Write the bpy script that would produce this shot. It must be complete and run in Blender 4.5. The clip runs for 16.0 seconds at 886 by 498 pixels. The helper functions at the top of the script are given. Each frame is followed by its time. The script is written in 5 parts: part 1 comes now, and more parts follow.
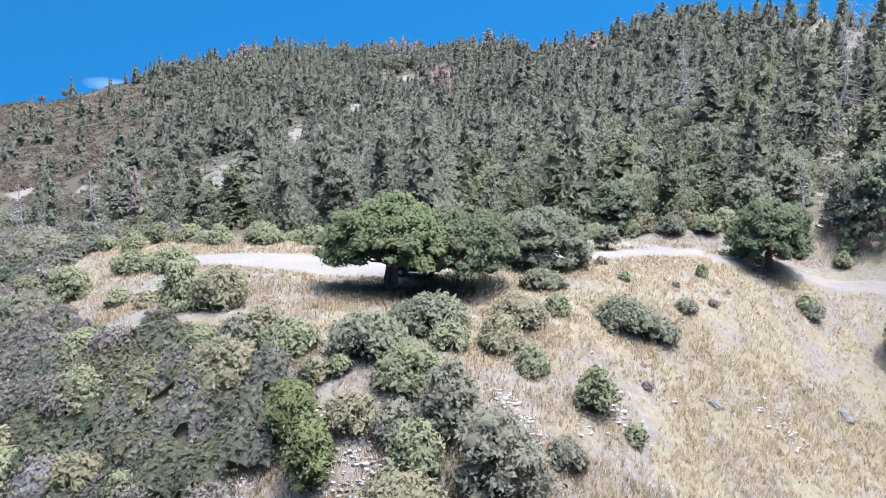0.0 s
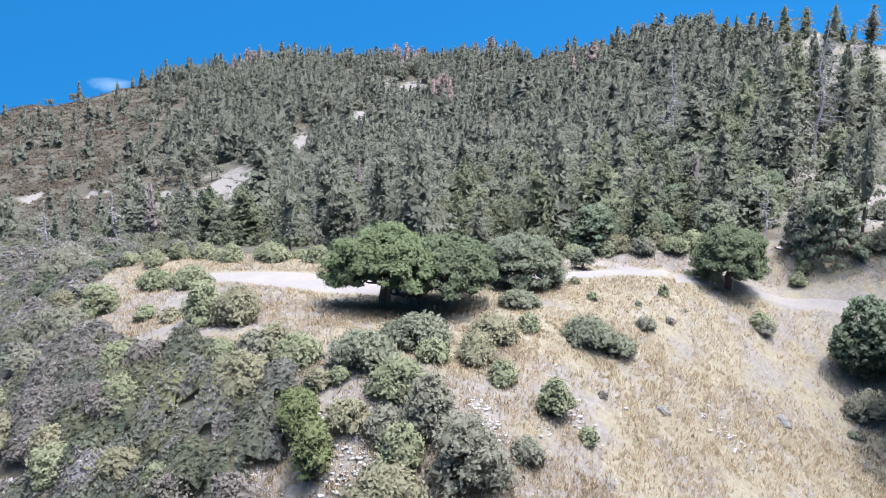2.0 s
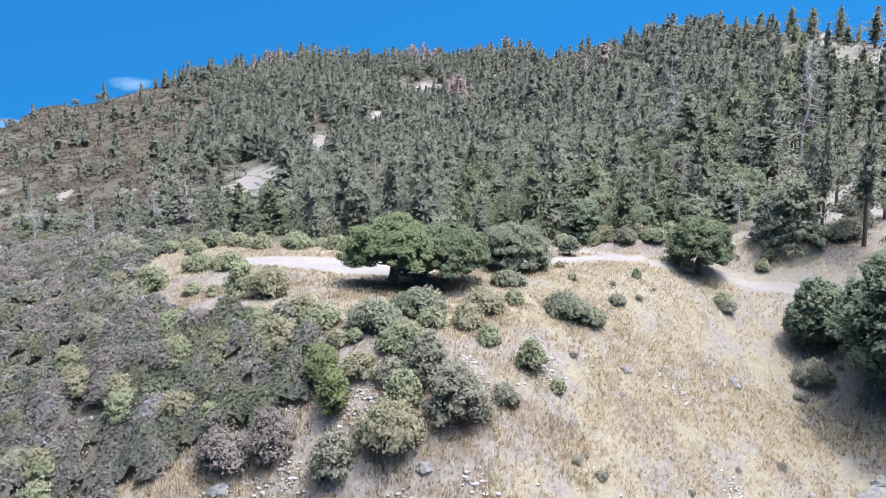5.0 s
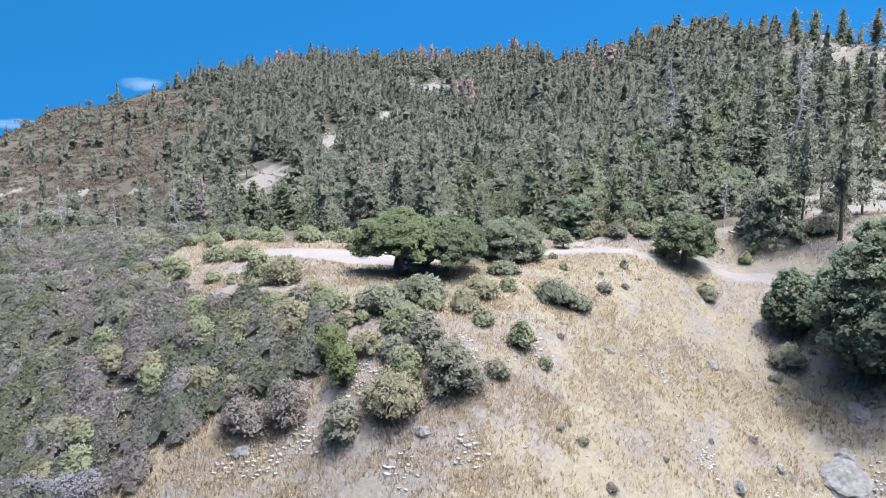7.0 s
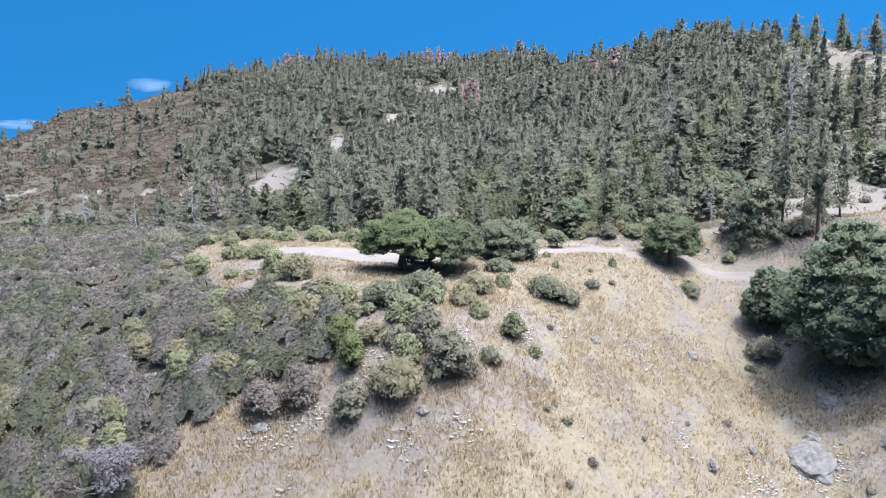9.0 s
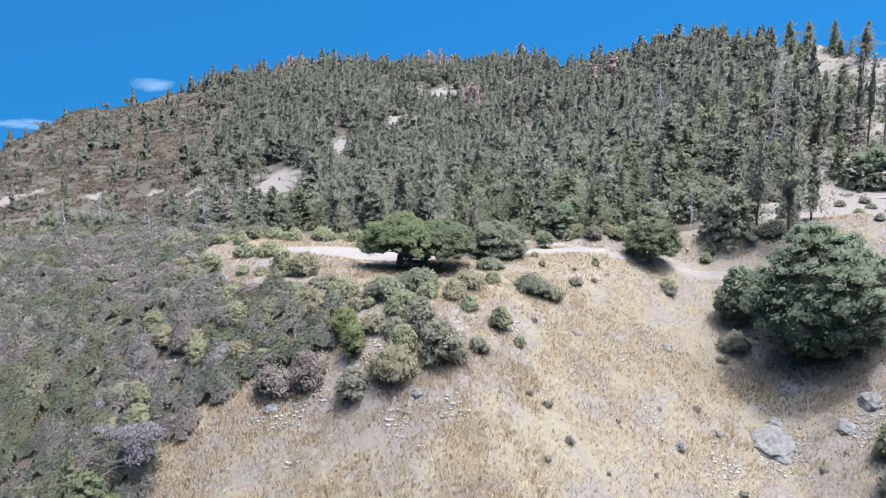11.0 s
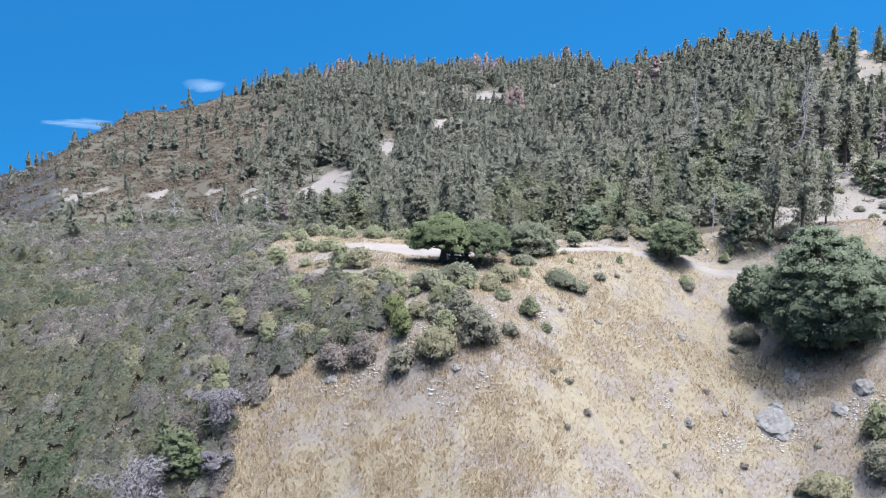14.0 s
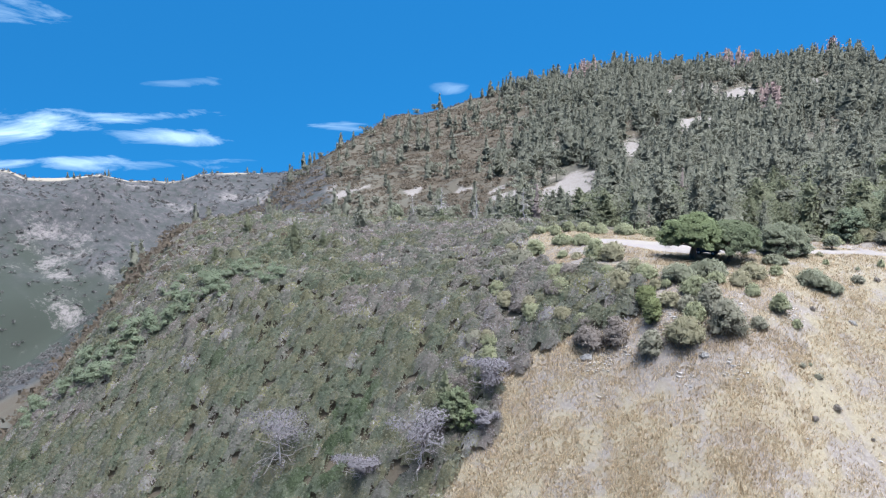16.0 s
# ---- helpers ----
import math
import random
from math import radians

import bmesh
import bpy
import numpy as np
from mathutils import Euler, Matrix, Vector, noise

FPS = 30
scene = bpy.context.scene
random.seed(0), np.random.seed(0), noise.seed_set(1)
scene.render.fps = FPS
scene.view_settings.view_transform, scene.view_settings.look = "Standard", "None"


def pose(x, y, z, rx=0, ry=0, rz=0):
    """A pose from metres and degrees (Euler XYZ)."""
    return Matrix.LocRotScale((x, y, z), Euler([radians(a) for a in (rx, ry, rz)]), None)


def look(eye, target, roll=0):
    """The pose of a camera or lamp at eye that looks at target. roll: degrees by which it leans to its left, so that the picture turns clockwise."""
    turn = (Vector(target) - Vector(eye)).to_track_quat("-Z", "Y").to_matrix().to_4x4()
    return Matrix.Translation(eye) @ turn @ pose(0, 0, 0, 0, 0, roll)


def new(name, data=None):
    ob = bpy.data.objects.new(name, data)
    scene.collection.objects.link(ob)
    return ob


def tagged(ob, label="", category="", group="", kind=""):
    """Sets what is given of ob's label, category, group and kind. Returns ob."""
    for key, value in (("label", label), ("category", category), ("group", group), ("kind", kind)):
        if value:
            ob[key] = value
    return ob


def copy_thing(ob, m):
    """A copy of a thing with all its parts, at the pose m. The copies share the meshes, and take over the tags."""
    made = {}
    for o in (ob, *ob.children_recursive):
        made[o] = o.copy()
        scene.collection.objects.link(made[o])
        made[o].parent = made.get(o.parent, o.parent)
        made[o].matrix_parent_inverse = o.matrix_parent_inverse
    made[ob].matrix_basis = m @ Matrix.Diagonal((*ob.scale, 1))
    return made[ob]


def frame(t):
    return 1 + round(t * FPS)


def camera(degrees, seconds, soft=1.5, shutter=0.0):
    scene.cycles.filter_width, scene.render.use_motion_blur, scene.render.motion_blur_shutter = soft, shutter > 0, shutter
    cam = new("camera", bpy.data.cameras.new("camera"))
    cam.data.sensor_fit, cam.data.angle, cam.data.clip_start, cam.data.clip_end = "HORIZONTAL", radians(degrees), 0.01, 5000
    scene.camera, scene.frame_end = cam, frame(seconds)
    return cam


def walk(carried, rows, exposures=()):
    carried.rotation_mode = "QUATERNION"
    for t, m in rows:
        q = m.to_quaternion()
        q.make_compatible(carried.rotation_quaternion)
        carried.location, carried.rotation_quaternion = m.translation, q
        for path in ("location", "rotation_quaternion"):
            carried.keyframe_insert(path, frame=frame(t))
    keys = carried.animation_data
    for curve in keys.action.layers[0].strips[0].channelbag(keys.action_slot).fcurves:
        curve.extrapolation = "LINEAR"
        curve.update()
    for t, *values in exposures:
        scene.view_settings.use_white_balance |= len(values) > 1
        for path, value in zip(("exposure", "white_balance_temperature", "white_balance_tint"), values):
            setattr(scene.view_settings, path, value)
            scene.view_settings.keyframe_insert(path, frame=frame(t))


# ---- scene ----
cam = camera(60.6, 16.0, soft=1.15)
PATH = [
    (0, 0.000, 0.002, 12.426, 0.000, -7.790, 0.286),
    (0.5, 0.354, -2.312, 13.133, 0.178, -7.743, 0.159),
    (1, 0.736, -4.573, 13.846, 0.224, -7.687, 0.078),
    (1.5, 1.140, -6.525, 14.745, 0.238, -7.639, 0.046),
    (2, 1.413, -8.339, 15.548, 0.267, -7.613, -0.073),
    (2.5, 1.563, -10.412, 16.110, 0.349, -7.594, -0.133),
    (3, 1.776, -12.625, 16.409, 0.487, -7.597, -0.154),
    (3.5, 2.089, -14.799, 16.413, 0.543, -7.586, -0.232),
    (4, 2.541, -16.891, 16.149, 0.861, -7.642, -0.167),
    (6.5, 4.364, -26.592, 15.865, 2.149, -7.794, 0.100),
    (7, 4.631, -28.330, 15.916, 2.276, -7.753, 0.046),
    (7.5, 4.903, -30.177, 15.972, 2.657, -7.742, -0.014),
    (8, 5.156, -32.070, 16.092, 2.711, -7.700, 0.004),
    (8.5, 5.412, -33.993, 16.341, 2.734, -7.685, -0.030),
    (9, 5.747, -35.965, 16.655, 2.801, -7.681, -0.033),
    (11.5, 7.495, -46.449, 17.840, 3.055, -7.586, -0.340),
    (12, 7.885, -48.578, 18.087, 3.234, -7.564, -0.401),
    (12.5, 8.271, -50.708, 18.324, 3.461, -7.555, -0.399),
    (13, 8.628, -52.862, 18.514, 3.541, -7.553, -0.493),
    (13.5, 8.829, -55.263, 18.640, 4.450, -7.582, -0.539),
    (14, 8.808, -57.971, 18.867, 6.373, -7.589, -0.502),
    (14.5, 8.570, -61.087, 19.070, 9.256, -7.568, -0.499),
    (15, 8.263, -64.593, 19.229, 13.052, -7.627, -0.494),
    (15.5, 8.163, -68.251, 19.405, 17.929, -7.652, -0.392),
    (16, 8.658, -71.953, 19.536, 24.005, -7.735, -0.195),
]
walk(cam, [(t, pose(x, y, z, 90 + pitch, roll, yaw)) for t, x, y, z, yaw, pitch, roll in PATH],
     [(0, 1.57, 5860, 13), (12.5, 1.47, 5960, 14), (16, 1.46, 5860, 12)])

# ---- light ----
SUN_EL, SUN_AZ = 75.0, 102.0   # degrees above the horizon; degrees clockwise from +y
world = bpy.data.worlds.new("sky")
scene.world = world
world.use_nodes = True
wn, wl = world.node_tree.nodes, world.node_tree.links
bg = wn["Background"]
sky = wn.new("ShaderNodeTexSky")
sky.sky_type = "NISHITA"
sky.sun_disc = False
sky.sun_elevation, sky.sun_rotation = radians(SUN_EL), radians(SUN_AZ)
sky.altitude, sky.air_density, sky.dust_density, sky.ozone_density = 1500, 1.0, 0.0, 1.5
bg.inputs["Strength"].default_value = 0.15
# clear deep blue down to the hills, with a few thin clouds low on the left
coord = wn.new("ShaderNodeTexCoord")
split, join = wn.new("ShaderNodeSeparateXYZ"), wn.new("ShaderNodeCombineXYZ")
wl.new(coord.outputs["Generated"], split.inputs[0])


def sky_math(op, a, b=0.0, clamp=False):
    q = wn.new("ShaderNodeMath")
    q.operation, q.use_clamp = op, clamp
    for k, v in ((0, a), (1, b)):
        if isinstance(v, (int, float)):
            q.inputs[k].default_value = v
        else:
            wl.new(v, q.inputs[k])
    return q.outputs[0]


wl.new(split.outputs[0], join.inputs[0])
wl.new(split.outputs[1], join.inputs[1])
wl.new(sky_math("ADD", sky_math("MULTIPLY", split.outputs[2], 1.15), 0.5), join.inputs[2])
wl.new(join.outputs[0], sky.inputs["Vector"])
az = sky_math("ARCTAN2", split.outputs[0], split.outputs[1])
wisps = wn.new("ShaderNodeTexNoise")
streak = wn.new("ShaderNodeCombineXYZ")
wl.new(sky_math("MULTIPLY", az, 9.0), streak.inputs[0])
wl.new(sky_math("MULTIPLY", split.outputs[2], 42.0), streak.inputs[1])
streak.inputs[2].default_value = 2.6
wisps.inputs["Scale"].default_value, wisps.inputs["Detail"].default_value, wisps.inputs["Roughness"].default_value = 1.0, 6, 0.6
wisps.inputs["Distortion"].default_value = 0.8
wl.new(streak.outputs[0], wisps.inputs["Vector"])
cloud = 0.0
# bearing, rise, half width, half height, slant, thickness
for ca, cz, cw, ch, slant, thick in ((-0.93, 0.018, 0.10, 0.016, 0.10, 1.0), (-0.80, 0.033, 0.07, 0.008, 0.06, 0.9), (-0.76, 0.010, 0.07, 0.010, -0.05, 0.75), (-0.85, -0.022, 0.14, 0.010, 0.0, 0.7),
                                     (-0.55, 0.026, 0.05, 0.007, -0.03, 0.8), (-0.415, 0.074, 0.022, 0.007, 0.0, 0.35), (-0.93, 0.148, 0.06, 0.012, 0.0, 0.5), (-0.74, 0.075, 0.06, 0.006, 0.08, 0.35)):
    u = sky_math("SUBTRACT", az, ca)
    v = sky_math("SUBTRACT", sky_math("SUBTRACT", split.outputs[2], cz), sky_math("MULTIPLY", u, slant))
    near = sky_math("ADD", sky_math("POWER", sky_math("ABSOLUTE", sky_math("DIVIDE", u, cw)), 2.0), sky_math("POWER", sky_math("ABSOLUTE", sky_math("DIVIDE", v, ch)), 2.0))
    body = sky_math("SUBTRACT", sky_math("ADD", 0.55, sky_math("MULTIPLY", sky_math("SUBTRACT", wisps.outputs["Fac"], 0.5), 4.0)), sky_math("MULTIPLY", near, 0.55))
    cloud = sky_math("MAXIMUM", cloud, sky_math("MULTIPLY", sky_math("MULTIPLY", body, 0.9, True), thick))
blend = wn.new("ShaderNodeMix")
blend.data_type = "RGBA"
wl.new(cloud, blend.inputs["Factor"])
tint = wn.new("ShaderNodeMix")
tint.data_type, tint.blend_type = "RGBA", "MULTIPLY"
tint.inputs["Factor"].default_value = 1.0
tint.inputs[7].default_value = (0.09, 0.41, 0.52, 1)
wl.new(sky.outputs["Color"], tint.inputs[6])
# sky paler and brighter towards the sun: a wide glow added as fill light
toward = wn.new("ShaderNodeVectorMath")
toward.operation = "DOT_PRODUCT"
wl.new(coord.outputs["Generated"], toward.inputs[0])
toward.inputs[1].default_value = (math.sin(radians(SUN_AZ)) * math.cos(radians(SUN_EL)), math.cos(radians(SUN_AZ)) * math.cos(radians(SUN_EL)), math.sin(radians(SUN_EL)))
fill_glow = sky_math("POWER", sky_math("MAXIMUM", toward.outputs["Value"], 0.0), 7.0)
pale = wn.new("ShaderNodeMix")
pale.data_type, pale.blend_type = "RGBA", "ADD"
wl.new(fill_glow, pale.inputs["Factor"])
wl.new(tint.outputs[2], pale.inputs[6])
pale.inputs[7].default_value = (33.0, 33.6, 34.2, 1)
wl.new(pale.outputs[2], blend.inputs[6])
blend.inputs[7].default_value = (2.2, 2.9, 3.4, 1)
wl.new(blend.outputs[2], bg.inputs["Color"])
sun_data = bpy.data.lights.new("sun", "SUN")
sun_data.energy, sun_data.angle, sun_data.color = 1.65, radians(0.53), (1.0, 0.97, 0.93)
sun = new("sun", sun_data)
sun.matrix_world = look(Vector((math.sin(radians(SUN_AZ)) * math.cos(radians(SUN_EL)),
                                math.cos(radians(SUN_AZ)) * math.cos(radians(SUN_EL)), math.sin(radians(SUN_EL)))) * 300, (0, 0, 0))

# ---- terrain ----
def smin(k, *a):
    """Smooth least of several heights."""
    a = np.stack(np.broadcast_arrays(*a))
    m = a.min(0)
    return m - k * np.log(np.exp(-(a - m) / k).sum(0))


def smax(k, *a):
    return -smin(k, *[-np.asarray(q, float) for q in a])


def hashed(ix, iy, seed):
    h = np.sin(ix * 127.1 + iy * 311.7 + seed * 74.7) * 43758.5453
    return h - np.floor(h)


def value_noise(x, y, seed=0):
    """Smooth noise from -1 to 1, one bump a metre."""
    ix, iy = np.floor(x), np.floor(y)
    fx, fy = x - ix, y - iy
    fx, fy = fx * fx * (3 - 2 * fx), fy * fy * (3 - 2 * fy)
    a, b = hashed(ix, iy, seed), hashed(ix + 1, iy, seed)
    c, d = hashed(ix, iy + 1, seed), hashed(ix + 1, iy + 1, seed)
    return 2 * ((a * (1 - fx) + b * fx) * (1 - fy) + (c * (1 - fx) + d * fx) * fy) - 1


# The mountain, by bearing from the valley's mouth (degrees, right of +y): how far off its foot and its crest lie,
# how high the foot is, and under what angle the crest stands.
BEARING = (-75, -60, -56, -54, -51, -48.4, -44, -40, -37.2, -36, -32, -27.6, -20.8, -12.8, -6.8, -1, 4, 8, 13, 15, 18, 21, 24, 32, 50, 80)
FOOT = (150, 160, 190, 210, 240, 290, 380, 430, 440, 440, 420, 400, 360, 300, 260, 235, 210, 185, 158, 152, 150, 150, 150, 150, 150, 150)
FOOT_Z = (-120, -90, -79, -74, -68, -66, -66, -55, -43, -40, -30, -24, -14, -6, -3, -1, 0, 0, 0, 0, 0, 0, 0, 0, -5, -10)
CREST = (200, 230, 255, 280, 340, 420, 560, 720, 850, 890, 950, 980, 970, 950, 910, 880, 840, 780, 620, 580, 540, 500, 450, 380, 320, 300)
CREST_EL = (-26, -23, -18.6, -15.8, -12.9, -10.9, -7.6, -5.4, -3.5, -2.0, 0.2, 2.1, 3.8, 5.5, 5.6, 5.4, 5.6, 5.5, 6.4, 6.6, 6.0, 6.3, 5.8, 5.2, 5.2, 5.2)
FAR_BEARING = (-75, -60, -54.8, -53.8, -52.8, -50.5, -48.7, -46.9, -43.5, -41.9, -37.5, -30)
FAR_EL = (-1.5, -1.4, -1.5, -1.65, -2.1, -2.2, -2.0, -2.35, -2.45, -1.95, -1.9, -2.3)


def far_spurs(x, y):
    """Spurs of the far range, slantwise down from its crest, above 0, and the ravines between them, below 0."""
    u, v = 0.92 * x - 0.39 * y, 0.39 * x + 0.92 * y
    u = u + 60 * value_noise(x / 260, y / 260, 14)
    return 0.75 * (0.42 - np.abs(value_noise(u / 210, v / 700, 6))) + 0.26 * (0.4 - np.abs(value_noise(u / 75, v / 240, 5)))


def mountain(x, y):
    dx, dy = x - 8, y + 60
    r, b = np.hypot(dx, dy), np.degrees(np.arctan2(dx, dy))
    b = np.clip(b + 0.5 * value_noise(r / 60, b / 4, 3), -75, 80)
    foot, crest = np.interp(b, BEARING, FOOT), np.interp(b, BEARING, CREST)
    fz = np.interp(b, BEARING, FOOT_Z)
    cz = 19 + crest * np.tan(np.radians(np.interp(b, BEARING, CREST_EL)))
    s = (r - foot) / (crest - foot)
    up = np.clip(s, -0.6, 1)
    rise = fz + (cz - fz) * (0.6 * up + 0.4 * np.maximum(up, 0) ** 2)
    rise = np.where((r < foot) & (b > 8), np.maximum(fz + 1.0 * (r - foot), rise - 60), rise) - 0.35 * np.maximum(s - 1, 0) * (crest - foot)
    # far range past the valley on the left
    far_z = 19 + 1500 * np.tan(np.radians(np.interp(b, FAR_BEARING, FAR_EL)))
    q = r - 1500
    # spurs that come down from it slantwise, with ravines between
    spurs = 160 * far_spurs(x, y)
    far = far_z - 0.27 * np.maximum(-q, 0) - 0.4 * np.maximum(q, 0)
    far = far + np.clip(-q / 300, 0, 1) * spurs + 4 * value_noise(x / 60, y / 60, 9)
    rough = np.clip((r - 200) / 200, 0, 1) * (5 * value_noise(x / 45, y / 45, 7) + 2 * value_noise(x / 17, y / 17, 8))
    # a plain valley floor round the mouth
    w = np.clip((r - 70) / 60, 0, 1)
    w = w * w * (3 - 2 * w)
    return smax(12, rise + rough, far, -700) * w - 48 * (1 - w)


def height(x, y):
    """Height of the ground."""
    x, y = np.asarray(x, float), np.asarray(y, float)
    flat = 1.1 - 0.024 * x + 0.053 * (np.minimum(y, 95) - 70)
    face = -11.0 - 0.64 * (x - 25) + 0.60 * (y - 50)
    nose = -2.75 + 0.296 * x + 0.88 * (y - 40)
    left = -17.0 + 0.454 * (x + 54) + 0.235 * (y - 36)
    apron = -12.0 + 0.10 * (x + 34) + 0.25 * (y - 39)
    apron = smin(5, apron, apron + 1 - 1.0 * (-0.857 * (x + 128) - 0.516 * (y - 54)))
    left = smax(3, left, smin(3, apron, 3 + 0 * x))
    knoll = smin(2.5, flat, face, nose, left)
    right = -11.8 + 0.51 * (x - 46) + 0.445 * (y - 64)
    right = smin(4, right, flat + 0.3 * np.clip(x - 40, 0, 40) - 6 + 0.6 * np.clip(y - 72, 0, 14))
    near = smax(2.5, knoll, right, -600 + 0 * x)
    # cut bank behind the fork of the road
    near = near + 2.6 * np.exp(-(((x - 31) / 8) ** 2)) * np.clip((y - 85.5) / 4, 0, 1) * np.clip((125 - y) / 20, 0, 1)
    near = smin(3, near, 4 - 0.25 * (y - 100))
    z = smax(3, near, mountain(x, y))
    d = np.hypot(x, y - 60)
    bumps = 0.35 * value_noise(x / 5, y / 5, 1) + 0.12 * value_noise(x / 1.4, y / 1.4, 2)
    return z + bumps * np.clip((d - 400) / -300, 0, 1) * np.clip((knoll_roughness(x, y)), 0.1, 1)


def knoll_roughness(x, y):
    """Smooth where the parking place and the road are."""
    return np.clip(1 - np.exp(-(((y - 76) / 9) ** 2)) * (x > -30) * (x < 60), 0, 1)


# ---- end terrain ----
# ---- materials ----
def material(name, rough=0.9):
    m = bpy.data.materials.new(name)
    m.use_nodes = True
    b = m.node_tree.nodes["Principled BSDF"]
    b.inputs["Roughness"].default_value = rough
    b.inputs["Specular IOR Level"].default_value = 0.25
    return m, m.node_tree.nodes, m.node_tree.links, b


def noise_node(n, l, scale, detail=4, coord=None, rough=0.55):
    t = n.new("ShaderNodeTexNoise")
    t.inputs["Scale"].default_value, t.inputs["Detail"].default_value, t.inputs["Roughness"].default_value = scale, detail, rough
    if coord:
        l.new(coord, t.inputs["Vector"])
    return t.outputs["Fac"]


def ramp(n, l, fac, stops):
    r = n.new("ShaderNodeValToRGB")
    e = r.color_ramp.elements
    while len(e) < len(stops):
        e.new(0.5)
    for q, (at, c) in zip(e, stops):
        q.position, q.color = at, (*c, 1)
    l.new(fac, r.inputs["Fac"])
    return r.outputs["Color"]


def mix(n, l, fac, a, b):
    x = n.new("ShaderNodeMix")
    x.data_type = "RGBA"
    if isinstance(fac, float):
        x.inputs["Factor"].default_value = fac
    else:
        l.new(fac, x.inputs["Factor"])
    for q, v in ((x.inputs[6], a), (x.inputs[7], b)):
        if isinstance(v, tuple):
            q.default_value = (*v, 1)
        else:
            l.new(v, q)
    return x.outputs[2]


def bump(n, l, b, h, strength=0.4, distance=0.05):
    q = n.new("ShaderNodeBump")
    q.inputs["Strength"].default_value, q.inputs["Distance"].default_value = strength, distance
    l.new(h, q.inputs["Height"])
    l.new(q.outputs["Normal"], b.inputs["Normal"])


def leaf_material(name, dark, light, sun_through=0.5, odd=None, depth=0.86):
    """Foliage: its colour changes from leaf to leaf and from plant to plant."""
    m, n, l, b = material(name, 0.75)
    b.inputs["Specular IOR Level"].default_value = 0.08
    geo, info = n.new("ShaderNodeNewGeometry"), n.new("ShaderNodeObjectInfo")
    pos = n.new("ShaderNodeTexCoord").outputs["Object"]
    patch = noise_node(n, l, 0.3, 4, pos)
    add = n.new("ShaderNodeMath")
    add.operation = "MULTIPLY_ADD"
    l.new(geo.outputs["Random Per Island"], add.inputs[0])
    add.inputs[1].default_value = 0.2
    l.new(patch, add.inputs[2])
    sub = n.new("ShaderNodeMath")
    sub.operation = "MULTIPLY_ADD"
    l.new(info.outputs["Random"], sub.inputs[0])
    sub.inputs[1].default_value = 0.3
    l.new(add.outputs[0], sub.inputs[2])
    dark, light = (tuple(a * k * depth for a, k in zip(c, (1.04, 0.98, 1.03))) for c in (dark, light))
    dark = tuple(0.72 * a + 0.36 * c for a, c in zip(dark, light))
    stops = [(0.4, dark), (0.95, light)] + ([(0.99, odd)] if odd else [])
    c = ramp(n, l, sub.outputs[0], stops)
    l.new(c, b.inputs["Base Color"])
    t = n.new("ShaderNodeBsdfTranslucent")
    l.new(c, t.inputs["Color"])
    s = n.new("ShaderNodeMixShader")
    s.inputs[0].default_value = sun_through
    l.new(b.outputs[0], s.inputs[1])
    l.new(t.outputs[0], s.inputs[2])
    l.new(s.outputs[0], n["Material Output"].inputs["Surface"])
    return m


def plain_material(name, a, b2, scale=3.0, rough=0.9, bumps=0.4, metal=0.0):
    m, n, l, b = material(name, rough)
    pos = n.new("ShaderNodeTexCoord").outputs["Object"]
    f = noise_node(n, l, scale, 6, pos)
    l.new(ramp(n, l, f, [(0.3, a), (0.7, b2)]), b.inputs["Base Color"])
    b.inputs["Metallic"].default_value = metal
    if bumps:
        bump(n, l, b, f, bumps, 0.05)
    return m


